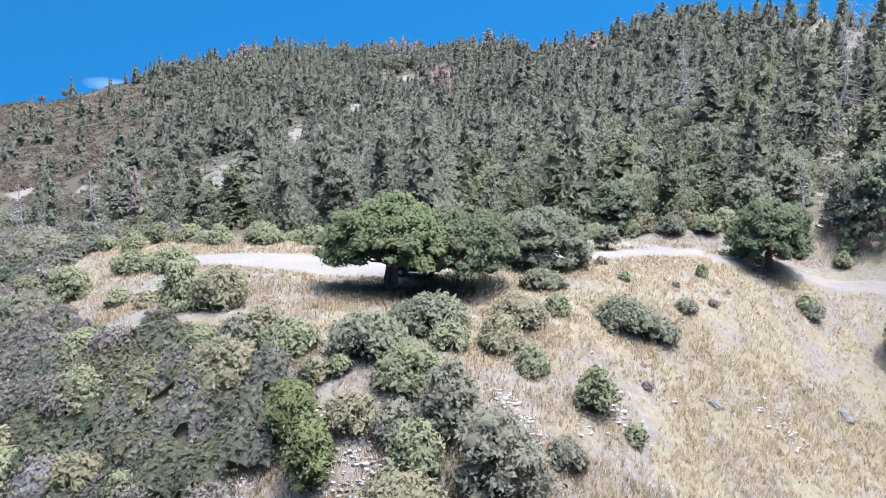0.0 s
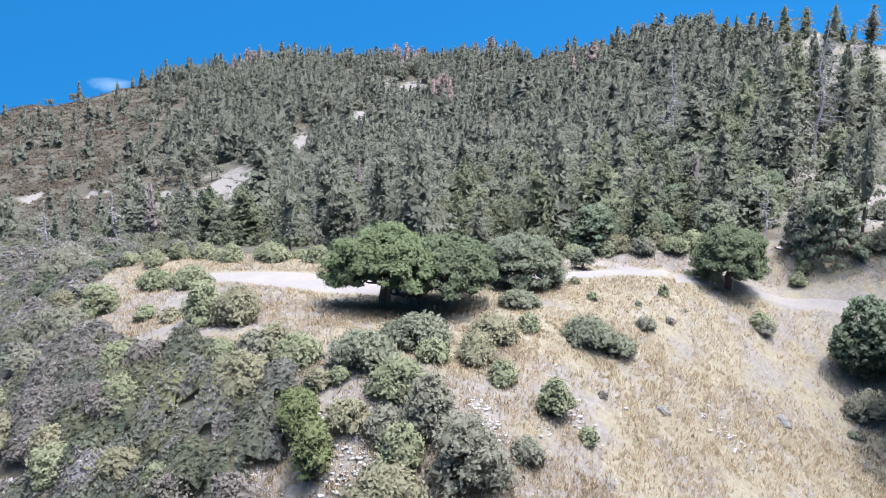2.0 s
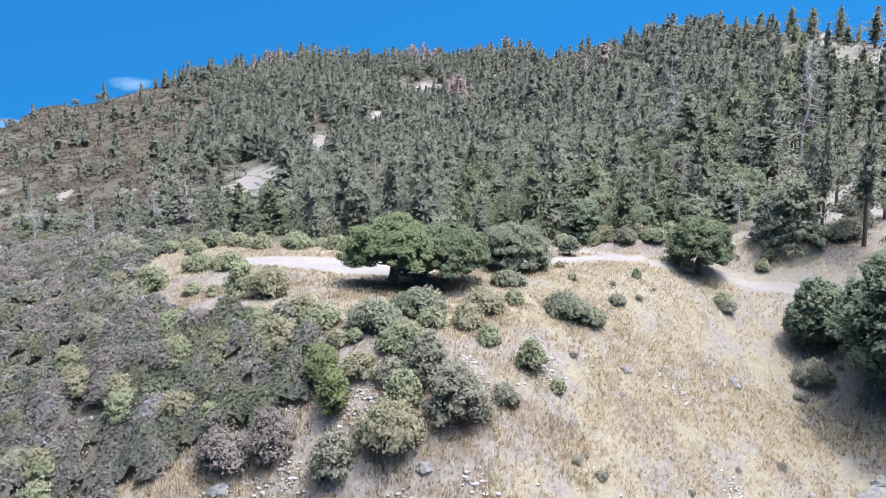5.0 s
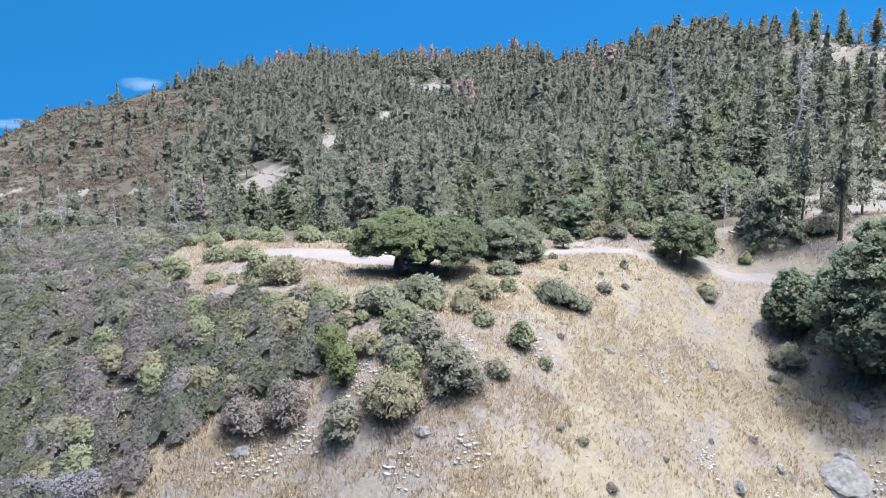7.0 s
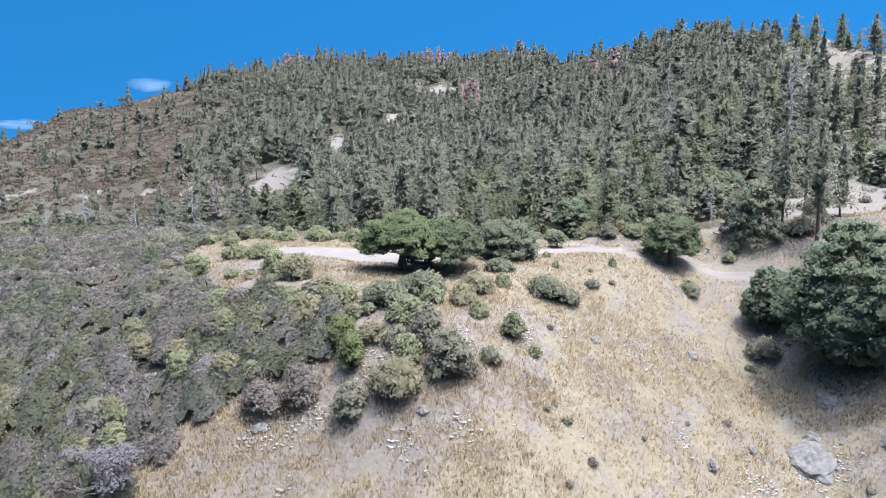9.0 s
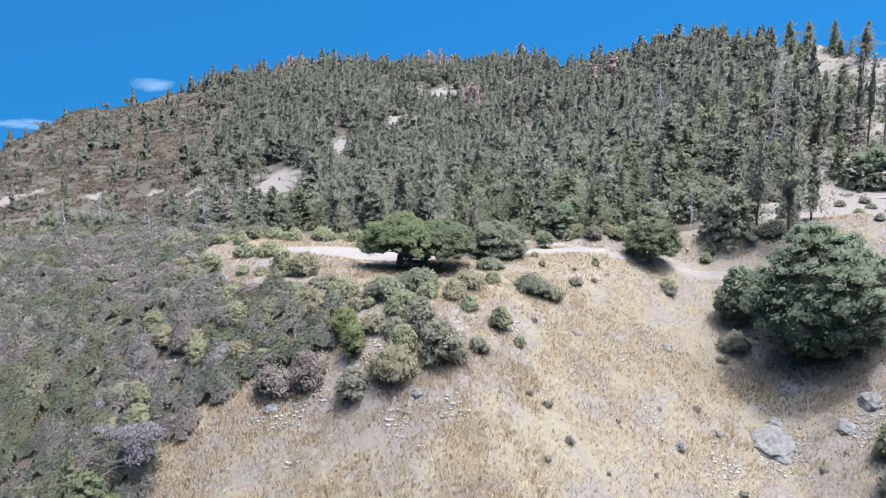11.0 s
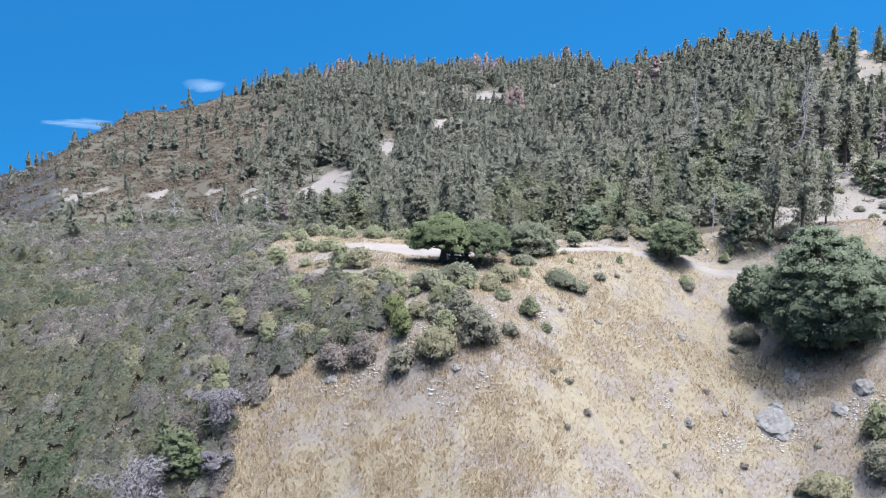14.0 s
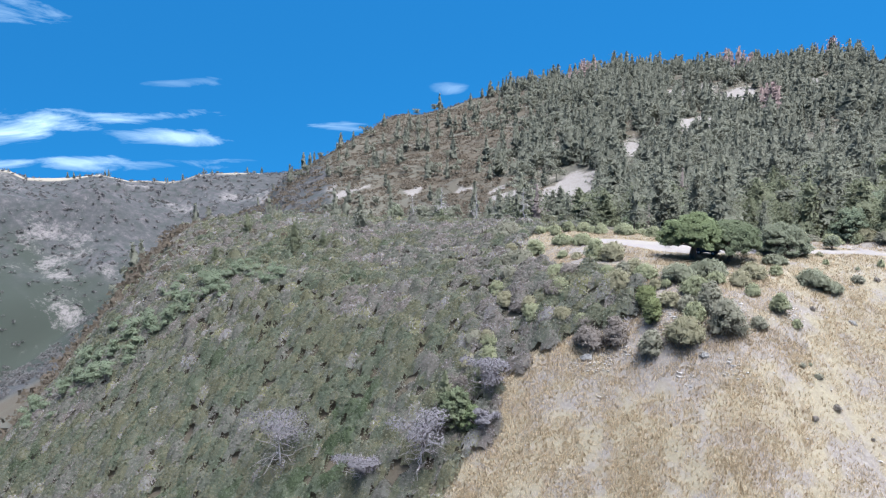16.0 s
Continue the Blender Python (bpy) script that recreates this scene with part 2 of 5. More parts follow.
def ground_material():
    m, n, l, b = material("dry_hillside", 0.95)
    pos = n.new("ShaderNodeNewGeometry").outputs["Position"]
    fine, mid, big = noise_node(n, l, 2.2, 8, pos, 0.65), noise_node(n, l, 0.35, 5, pos), noise_node(n, l, 0.012, 5, pos)
    straw = ramp(n, l, fine, [(0.32, (0.152, 0.124, 0.08)), (0.55, (0.202, 0.168, 0.112)), (0.75, (0.247, 0.212, 0.147))])
    soil = ramp(n, l, fine, [(0.3, (0.12, 0.1, 0.084)), (0.5, (0.165, 0.14, 0.117)), (0.72, (0.232, 0.203, 0.173))])
    scrub = ramp(n, l, fine, [(0.3, (0.062, 0.056, 0.04)), (0.7, (0.102, 0.091, 0.066))])
    scrub = mix(n, l, ramp(n, l, big, [(0.4, (0.1, 0.1, 0.1)), (0.56, (0.85, 0.85, 0.85))]), scrub, (0.07, 0.054, 0.035))
    def attribute(name):
        a = n.new("ShaderNodeAttribute")
        a.attribute_name = name
        return a.outputs["Fac"]
    def shifted(a, gain, off):
        q = n.new("ShaderNodeMath")
        q.operation, q.use_clamp = "MULTIPLY_ADD", True
        l.new(a, q.inputs[0])
        q.inputs[1].default_value, q.inputs[2].default_value = gain, off
        return q.outputs[0]
    def plus(a, c, k):
        q = n.new("ShaderNodeMath")
        q.operation = "MULTIPLY_ADD"
        l.new(c, q.inputs[0])
        q.inputs[1].default_value = k
        l.new(a, q.inputs[2])
        return q.outputs[0]
    bare = shifted(plus(plus(plus(attribute("bare"), mid, 1.1), fine, 0.35), noise_node(n, l, 0.11, 3, pos), 0.9), 4.5, -5.25)
    c = mix(n, l, bare, straw, soil)
    wood = shifted(plus(attribute("scrub"), mid, 0.5), 4.0, -2.4)
    c = mix(n, l, wood, c, scrub)
    rock = ramp(n, l, fine, [(0.3, (0.11, 0.09, 0.075)), (0.5, (0.175, 0.15, 0.128)), (0.7, (0.25, 0.22, 0.19))])
    c = mix(n, l, shifted(plus(attribute("cliff"), mid, 0.6), 5.0, -3.2), c, rock)
    # burnt grey brush and pale crests of the far range
    big_fine = noise_node(n, l, 0.09, 8, pos, 0.7)
    grey = ramp(n, l, big_fine, [(0.34, (0.03, 0.034, 0.028)), (0.47, (0.044, 0.043, 0.041)), (0.58, (0.066, 0.058, 0.057)), (0.72, (0.115, 0.098, 0.092))])
    dots = ramp(n, l, noise_node(n, l, 0.22, 3, pos, 0.8), [(0.46, (0.35, 0.35, 0.35)), (0.56, (0.0, 0.0, 0.0))])
    grey = mix(n, l, dots, grey, (0.026, 0.03, 0.024))
    # ravines darker: green brush, with shade put into the colour under the high sun
    green = shifted(plus(attribute("ravine"), noise_node(n, l, 0.02, 5, pos), 0.9), 3.0, -2.55)
    grey = mix(n, l, green, grey, (0.027, 0.031, 0.023))
    scree = shifted(plus(noise_node(n, l, 0.011, 4, pos), noise_node(n, l, 0.16, 4, pos, 0.8), 0.55), 7.0, -6.1)
    grey = mix(n, l, scree, grey, (0.15, 0.13, 0.118))
    c = mix(n, l, shifted(attribute("range"), 1.0, 0.0), c, grey)
    c = mix(n, l, shifted(plus(attribute("crest"), noise_node(n, l, 0.012, 5, pos), 0.9), 6.0, -7.6), c, (0.22, 0.185, 0.138))
    l.new(c, b.inputs["Base Color"])
    bump(n, l, b, fine, 0.6, 0.12)
    return m


def road_material():
    m, n, l, b = material("pale_dirt_road", 0.95)
    pos = n.new("ShaderNodeNewGeometry").outputs["Position"]
    f, g = noise_node(n, l, 3.0, 8, pos, 0.7), noise_node(n, l, 0.3, 3, pos)
    c = ramp(n, l, f, [(0.3, (0.17, 0.145, 0.128)), (0.7, (0.225, 0.197, 0.178))])
    c = mix(n, l, ramp(n, l, g, [(0.45, (0, 0, 0)), (0.65, (0.5, 0.5, 0.5))]), c, (0.24, 0.205, 0.16))
    l.new(c, b.inputs["Base Color"])
    bump(n, l, b, f, 0.3, 0.04)
    return m


GROUND, ROAD = ground_material(), road_material()
BARK = plain_material("grey_brown_bark", (0.05, 0.038, 0.03), (0.12, 0.095, 0.075), 6)
DEADWOOD = plain_material("bleached_dead_wood", (0.24, 0.20, 0.18), (0.46, 0.42, 0.40), 5)
STONE = plain_material("pale_weathered_stone", (0.26, 0.235, 0.21), (0.46, 0.43, 0.395), 2.5, 0.9, 0.8)
BOULDER = plain_material("grey_boulder_stone", (0.085, 0.078, 0.07), (0.225, 0.208, 0.188), 1.6, 0.92, 1.0)
STRAW = leaf_material("dry_straw", (0.295, 0.236, 0.140), (0.414, 0.341, 0.208), 0.5, None, 0.9)
OAK_LEAF = leaf_material("oak_leaf", (0.098, 0.128, 0.062), (0.2, 0.242, 0.116))
OAK_GREY = leaf_material("grey_oak_leaf", (0.119, 0.138, 0.085), (0.242, 0.264, 0.170))
OAK_DARK = leaf_material("dark_oak_leaf", (0.118, 0.148, 0.09), (0.205, 0.245, 0.15))
NEEDLE = leaf_material("pine_needle", (0.116, 0.129, 0.072), (0.2, 0.216, 0.126))
NEEDLE_GREY = leaf_material("grey_pine_needle", (0.132, 0.14, 0.094), (0.226, 0.236, 0.165))
NEEDLE_DEAD = leaf_material("dead_pine_needle", (0.22, 0.165, 0.138), (0.32, 0.25, 0.21))
NEEDLE_BROWN = leaf_material("browning_pine_needle", (0.17, 0.145, 0.12), (0.27, 0.235, 0.2))
TWIGS = leaf_material("bleached_twigs", (0.2, 0.192, 0.188), (0.33, 0.318, 0.31), 0.4, None, 0.6)
BUSH = {"round": leaf_material("green_shrub_leaf", (0.155, 0.174, 0.097), (0.300, 0.317, 0.180), 0.5, None, 0.92),
        "gray": leaf_material("grey_shrub_leaf", (0.168, 0.170, 0.115), (0.265, 0.263, 0.184), 0.5, None, 0.92),
        "sage": leaf_material("sage_leaf", (0.146, 0.158, 0.099), (0.250, 0.263, 0.171), 0.5, None, 0.92),
        "olive": leaf_material("olive_shrub_leaf", (0.170, 0.168, 0.099), (0.310, 0.297, 0.180), 0.5, None, 0.92),
        "bright": leaf_material("bright_shrub_leaf", (0.115, 0.136, 0.056), (0.21, 0.238, 0.105)),
        "dead": leaf_material("dry_grey_twigs", (0.165, 0.148, 0.119), (0.275, 0.250, 0.203), 0.5, None, 0.85)}
SCRUB = leaf_material("mixed_scrub_leaf", (0.140, 0.144, 0.100), (0.251, 0.254, 0.189), 0.5, (0.22, 0.205, 0.195))
BROWN_SCRUB = leaf_material("brown_scrub_leaf", (0.095, 0.08, 0.054), (0.152, 0.128, 0.088), 0.5)
GREY_SCRUB = leaf_material("grey_brown_scrub_leaf", (0.088, 0.088, 0.076), (0.15, 0.146, 0.13), 0.5)
OAK_MID = leaf_material("mid_green_oak_leaf", (0.1, 0.125, 0.066), (0.195, 0.228, 0.126))
WOODS = leaf_material("far_woods_needle", (0.106, 0.112, 0.076), (0.19, 0.198, 0.14), 0.5)


def chaparral_material():
    """Low brush: each plant has its own tone, from dark green through olive and brown to bare grey twigs."""
    m, n, l, b = material("chaparral", 0.8)
    b.inputs["Specular IOR Level"].default_value = 0.08
    tone = n.new("ShaderNodeAttribute")
    tone.attribute_name = "tone"
    pos, island = n.new("ShaderNodeTexCoord").outputs["Object"], n.new("ShaderNodeNewGeometry").outputs["Random Per Island"]
    c = ramp(n, l, tone.outputs["Fac"], [(0.0, (0.1, 0.122, 0.066)), (0.2, (0.162, 0.172, 0.124)), (0.4, (0.198, 0.18, 0.11)), (0.5, (0.175, 0.177, 0.135)), (0.65, (0.212, 0.196, 0.166)),
                                         (0.85, (0.232, 0.192, 0.168)), (0.93, (0.34, 0.315, 0.31)), (1.0, (0.25, 0.235, 0.12))])
    grain = n.new("ShaderNodeMath")
    grain.operation = "ADD"
    l.new(noise_node(n, l, 1.3, 7, pos, 0.75), grain.inputs[0])
    l.new(island, grain.inputs[1])
    k = ramp(n, l, halved(n, l, grain.outputs[0]), [(0.25, (0.7, 0.72, 0.68)), (0.75, (1.26, 1.24, 1.26))])
    x = n.new("ShaderNodeMix")
    x.data_type, x.blend_type = "RGBA", "MULTIPLY"
    x.inputs["Factor"].default_value = 1.0
    l.new(c, x.inputs[6])
    l.new(k, x.inputs[7])
    l.new(x.outputs[2], b.inputs["Base Color"])
    bump(n, l, b, noise_node(n, l, 4.0, 6, pos, 0.7), 0.7, 0.3)
    t = n.new("ShaderNodeBsdfTranslucent")
    l.new(x.outputs[2], t.inputs["Color"])
    mixed = n.new("ShaderNodeMixShader")
    mixed.inputs[0].default_value = 0.5
    l.new(b.outputs[0], mixed.inputs[1])
    l.new(t.outputs[0], mixed.inputs[2])
    l.new(mixed.outputs[0], n["Material Output"].inputs["Surface"])
    return m


def halved(n, l, a):
    q = n.new("ShaderNodeMath")
    q.operation = "MULTIPLY"
    l.new(a, q.inputs[0])
    q.inputs[1].default_value = 0.5
    return q.outputs[0]


CHAPARRAL = chaparral_material()


# ---- mesh helpers ----
def mesh_from(name, verts, quads=(), tris=(), tone=None):
    """A mesh from arrays of corners, four-cornered and three-cornered faces."""
    verts = np.asarray(verts, float)
    verts = verts.reshape(-1, verts.shape[-1])
    verts, soft = verts[:, :3], verts[:, 3:]
    quads, tris = np.asarray(quads, int), np.asarray(tris, int).reshape(-1, 3)
    if quads.ndim == 2 and quads.shape[1] == 3:
        quads, tris = np.zeros((0, 4), int), quads
    quads = quads.reshape(-1, 4)
    me = bpy.data.meshes.new(name)
    me.vertices.add(len(verts))
    me.vertices.foreach_set("co", verts.ravel())
    loops = np.concatenate([quads.ravel(), tris.ravel()])
    me.loops.add(len(loops))
    me.loops.foreach_set("vertex_index", loops)
    sizes = np.concatenate([np.full(len(quads), 4), np.full(len(tris), 3)])
    me.polygons.add(len(sizes))
    me.polygons.foreach_set("loop_start", np.concatenate([[0], np.cumsum(sizes)[:-1]]).astype(int))
    if soft.shape[1]:
        me.attributes.new("custom_normal", "FLOAT_VECTOR", "POINT").data.foreach_set("vector", soft.astype(np.float32).ravel())
    if tone is not None:
        me.attributes.new("tone", "FLOAT", "POINT").data.foreach_set("value", np.asarray(tone, np.float32).ravel())
    me.update(calc_edges=True)
    return me


def mesh_part(name, me, mat, parent=None, label=""):
    ob = new(name, me)
    if not me.materials:
        me.materials.append(mat)
    ob.parent = parent
    return tagged(ob, label)


def part(name, bm, mat, parent, label="", smooth=False):
    me = bpy.data.meshes.new(name)
    bm.to_mesh(me)
    bm.free()
    if smooth:
        me.polygons.foreach_set("use_smooth", [True] * len(me.polygons))
    return mesh_part(name, me, mat, parent, label)


def thing(name, at, label, category, group="", turn=0.0):
    ob = new(name)
    ob.matrix_basis = pose(*at, 0, 0, turn)
    return tagged(ob, label, category, group)


def unit(v):
    return v / np.maximum(np.linalg.norm(v, axis=-1, keepdims=True), 1e-9)


def leaf_cards(rng, centres, normals, size, long=1.5, soft=None):
    """Small crooked three-cornered leaf sprays, one at each centre, shaded with the soft normals of the whole crown."""
    n = len(centres)
    normals = unit(normals)
    a = unit(np.cross(normals, rng.normal(size=(n, 3))))
    b = np.cross(normals, a)
    s = size * rng.uniform(0.6, 1.5, (n, 1))
    a, b = a * s * long / 2, b * s * 0.62
    k = rng.uniform(-0.4, 0.4, (3, n, 1))
    v = np.stack([centres - a * (1 + k[0]) - b * 0.5, centres + a * (1 + k[1]) - b * (0.5 + k[2]) + normals * s * 0.15, centres + b * (1 - k[2]) + a * k[0]], 1)
    soft = unit(normals if soft is None else soft)
    v = np.concatenate([v, np.repeat(soft[:, None], 3, 1)], -1)
    return v.reshape(-1, 6), np.arange(3 * n).reshape(-1, 3)


def split_quads(v, q):
    return v, np.concatenate([q[:, [0, 1, 2]], q[:, [0, 2, 3]]])


def tube(points, radii, sides=6):
    """A tapered crooked limb through the points."""
    p, r = np.asarray(points, float), np.asarray(radii, float)
    d = unit(np.gradient(p, axis=0))
    u = unit(np.cross(d, np.array([0.31, 0.17, 0.93]) + 0 * d))
    w = np.cross(d, u)
    t = np.linspace(0, 2 * np.pi, sides, endpoint=False)
    ring = p[:, None] + r[:, None, None] * (np.cos(t)[None, :, None] * u[:, None] + np.sin(t)[None, :, None] * w[:, None])
    i = np.arange(len(p) - 1)[:, None] * sides
    j = np.arange(sides)[None]
    q = np.stack([i + j, i + (j + 1) % sides, i + sides + (j + 1) % sides, i + sides + j], -1).reshape(-1, 4)
    return ring.reshape(-1, 3), q


def joined(bits):
    """Several (corners, faces) as one."""
    v, f, at = [], [], 0
    wide = max(a.shape[1] for a, b in bits)
    for a, b in bits:
        a = np.pad(a, ((0, 0), (0, wide - a.shape[1])))
        if wide == 6 and not a[:, 3:].any():
            a[:, 3:] = unit(a[:, :3] * [1, 1, 0] + [1e-4, 0, 0])
        v.append(a)
        f.append(b + at)
        at += len(a)
    return np.concatenate(v), np.concatenate(f)


def crooked(rng, a, b, n=5, wobble=0.08):
    t = np.linspace(0, 1, n)[:, None]
    a, b = np.asarray(a, float), np.asarray(b, float)
    return a + (b - a) * t + rng.normal(size=(n, 3)) * wobble * np.linalg.norm(b - a) * (t * (1 - t) * 3)


def ball_points(rng, n):
    return unit(rng.normal(size=(n, 3)))


ICO = bmesh.new()
bmesh.ops.create_icosphere(ICO, subdivisions=1, radius=1)
ICO_V, ICO_F = np.array([v.co[:] for v in ICO.verts]), np.array([[v.index for v in f.verts] for f in ICO.faces])
ICO.free()
OCTA_V = np.array([(1, 0, 0), (-1, 0, 0), (0, 1, 0), (0, -1, 0), (0, 0, 1), (0, 0, -1)], float)
OCTA_F = np.array([(0, 2, 4), (2, 1, 4), (1, 3, 4), (3, 0, 4)])


def clumped_crown(rng, clumps, leaf, count, spread=0.5, lifted=True, core="fine"):
    """Leaves on the shells of the clumps (x, y, z, radius) round a dense core of twigs."""
    clumps = np.asarray(clumps, float)
    share = clumps[:, 3] ** 2 / (clumps[:, 3] ** 2).sum()
    who = rng.choice(len(clumps), count, p=share)
    d = ball_points(rng, count)
    if lifted:
        d[:, 2] = np.where(d[:, 2] < -0.35, -d[:, 2] * 0.6, d[:, 2])
    rad = clumps[who, 3:4] * rng.triangular(0.55, 0.95, 1.45, (count, 1))
    c = clumps[who, :3] + unit(d) * rad * np.array([1, 1, 0.8])
    middle = (clumps[:, :3] * clumps[:, 3:]).sum(0) / clumps[:, 3].sum() * [1, 1, 0.7]
    soft = 0.35 * unit(d) + 0.55 * unit(c - middle) + np.array([0, 0, 1.0]) + 0.12 * rng.normal(size=(count, 3))
    cards = leaf_cards(rng, c, unit(d) + 0.9 * spread * rng.normal(size=(count, 3)) + np.array([0, 0, 0.3]), leaf, 1.5, soft)
    if not core:
        return cards
    ball, faces = (ICO_V, ICO_F) if core == "fine" else (OCTA_V, OCTA_F)
    p = clumps[:, None, :3] + ball * clumps[:, None, 3:] * [1, 1, 0.8] * rng.uniform(0.5, 0.86, (len(clumps), len(ball), 1))
    s = unit(0.35 * ball + 0.55 * unit(p - middle) + np.array([0, 0, 1.0]))
    v = np.concatenate([p, s], -1).reshape(-1, 6)
    f = (faces[None] + (np.arange(len(clumps)) * len(ball))[:, None, None]).reshape(-1, 3)
    return joined([cards, (v, f)])


def oak(seed, width, tall, base, leaf, count, lean=0.0, trunks=1, clear=0.22):
    """Trunk with limbs, and a broad dome of foliage. Returns the two meshes."""
    rng = np.random.default_rng(seed)
    clumps = []
    n = 190
    for i in range(n):
        a = rng.uniform(0, 6.2832)
        h = rng.random() ** 1.25
        rr = math.sqrt(max(0, 1 - h ** 2.2)) * rng.uniform(0.62, 1.06) * (1 + 0.1 * math.sin(3 * a + seed))
        z = tall * (clear + (1 - clear) * (h * 0.86 + rng.uniform(-0.09, 0.05)))
        clumps.append((math.cos(a) * rr * width * 0.4 + lean * z, math.sin(a) * rr * width * 0.4, z - tall * 0.02, width * rng.uniform(0.04, 0.08)))
    for i in range(9):
        a = rng.uniform(0, 6.28)
        clumps.append((math.cos(a) * width * 0.2, math.sin(a) * width * 0.2, tall * rng.uniform(0.4, 0.68), width * 0.14))
    if clear < 0:
        # a full round crown down to the ground
        clumps = []
        for d in ball_points(rng, 620):
            k = rng.uniform(0.8, 1.03) * (1 + 0.06 * math.sin(4 * d[0] + 3 * d[2]) + 0.05 * math.cos(5 * d[1]))
            z = tall * (0.4 + (0.52 if d[2] > 0 else 0.38) * d[2] * k)
            if z > 0.02 * tall:
                clumps.append((d[0] * width * 0.44 * k, d[1] * width * 0.44 * k, z, width * rng.uniform(0.03, 0.06)))
        clumps += [(d[0] * width * 0.2, d[1] * width * 0.2, tall * (0.36 + 0.24 * d[2]), width * 0.2) for d in ball_points(rng, 14)]
    bits = []
    for k in range(trunks):
        foot = np.array([0.06 * width * (k - (trunks - 1) / 2), rng.uniform(-0.2, 0.2), -0.3])
        fork = foot + np.array([rng.uniform(-0.05, 0.05) * width + lean * tall * 0.3, rng.uniform(-0.04, 0.04) * width, tall * 0.36])
        r0 = base / math.sqrt(trunks)
        bits.append(tube(crooked(rng, foot, fork, 6, 0.05), np.linspace(r0 * 1.25, r0 * 0.75, 6), 9))
        for c in rng.permutation(len(clumps))[:13]:
            end = np.array(clumps[c][:3])
            bits.append(tube(crooked(rng, fork - [0, 0, rng.uniform(0, tall * 0.1)], end, 6, 0.09), np.linspace(r0 * 0.5, r0 * 0.08, 6), 6))
    return mesh_from("trunk", *joined(bits)), mesh_from("crown", *clumped_crown(rng, clumps, leaf, count))


def pine_shape(rng, tall, width, clear, whorls, sprays, leaf, sparse=0.0, sides=11, tiers=10, blunt=0.85, core=1.0):
    """Foliage of a conifer: whorls of drooping boughs round a ragged inner cone. Returns corners, faces and the boughs' ends."""
    blunt = blunt * rng.uniform(0.85, 1.15)
    p1, p2, p3 = rng.uniform(0, 6.28, 3)

    def lobe(a, f):
        return 1 + 0.26 * np.sin(2 * a + p1 + 6 * f) + 0.24 * np.sin(3 * a + p2 - 11 * f) + 0.14 * np.sin(p3 + 23 * f)

    cs, ns, ss, ends = [], [], [], []
    for i in range(whorls):
        f = (i + rng.uniform(0, 0.7)) / whorls
        z = tall * (clear + (1 - clear) * f)
        reach = width / 2 * (1 - f) ** blunt * rng.uniform(0.7, 1.2) * min(1, 0.7 + 3 * f) + 0.15
        m = max(3, int(rng.integers(4, 7) * (1 - 0.35 * f)))
        a0 = rng.uniform(0, 6.28)
        for j in range(m):
            if rng.random() < sparse:
                continue
            a = a0 + j * 6.283 / m + rng.uniform(-0.35, 0.35)
            rc = reach * rng.uniform(0.6, 1.2) * float(lobe(a, f))
            d = np.array([math.cos(a), math.sin(a), 0])
            rise = rng.uniform(-0.3, 0.1) + 0.4 * f
            ends.append((z, d * rc + np.array([0, 0, z + rise * rc])))
            k = max(2, int(round(sprays * rc / (width / 2))) + 1)
            t = np.linspace(0.3, 1, k) + rng.uniform(-0.08, 0.08, k)
            off = rng.normal(size=(k, 3)) * [0.13, 0.13, 0.07] * (reach + 0.4)
            c = d * (rc * t)[:, None] + np.array([0, 0, z]) + np.array([0, 0, rise * rc]) * t[:, None] + off
            cs.append(c)
            ns.append(np.array([0, 0, 0.7]) + 0.5 * d + rng.normal(size=(k, 3)) * 0.6)
            ss.append(np.array([0, 0, 1.1]) + 0.6 * d + 0.25 * unit(off) + 0.1 * rng.normal(size=(k, 3)))
    c, n, s = np.concatenate(cs), np.concatenate(ns), np.concatenate(ss)
    v, q = leaf_cards(rng, c, n, leaf, 1.7, s)
    # the dense inside of the crown: tiers of ragged boughs
    rings = 2 * tiers + 1
    f = (np.arange(rings) / (rings - 1) * 0.985)[:, None]
    out = (np.arange(rings) % 2 == 0)[:, None]
    a = np.linspace(0, 2 * np.pi, sides, endpoint=False)[None] + 0.5 * rng.normal(size=(rings, 1)) + 0.12 * rng.normal(size=(rings, sides))
    r = width / 2 * (1 - f) ** blunt * np.minimum(1, 0.6 + 3 * f) * np.where(out, rng.uniform(0.3, 0.85, (rings, sides)), rng.uniform(0.22, 0.7, (rings, sides))) * (1 - 0.8 * min(1, 1.6 * sparse)) * lobe(a, f) * core + 0.04
    z = tall * (clear + 0.01 + (0.99 - clear) * f) - 0.12 * r + rng.uniform(-0.75, 0.75, (rings, sides)) * tall / rings * (f < 0.95)
    p = np.stack([np.cos(a) * r, np.sin(a) * r, z], -1)
    soft = unit(np.stack([0.6 * np.cos(a), 0.6 * np.sin(a), 1.1 + 0 * a], -1) + 0.15 * rng.normal(size=(rings, sides, 3)))
    i, j = np.arange(rings - 1)[:, None] * sides, np.arange(sides)[None]
    quads = np.stack([i + j, i + (j + 1) % sides, i + sides + (j + 1) % sides, i + sides + j], -1).reshape(-1, 4)
    v, q = joined([(v, q), split_quads(np.concatenate([p, soft], -1).reshape(-1, 6), quads)])
    return v, q, ends


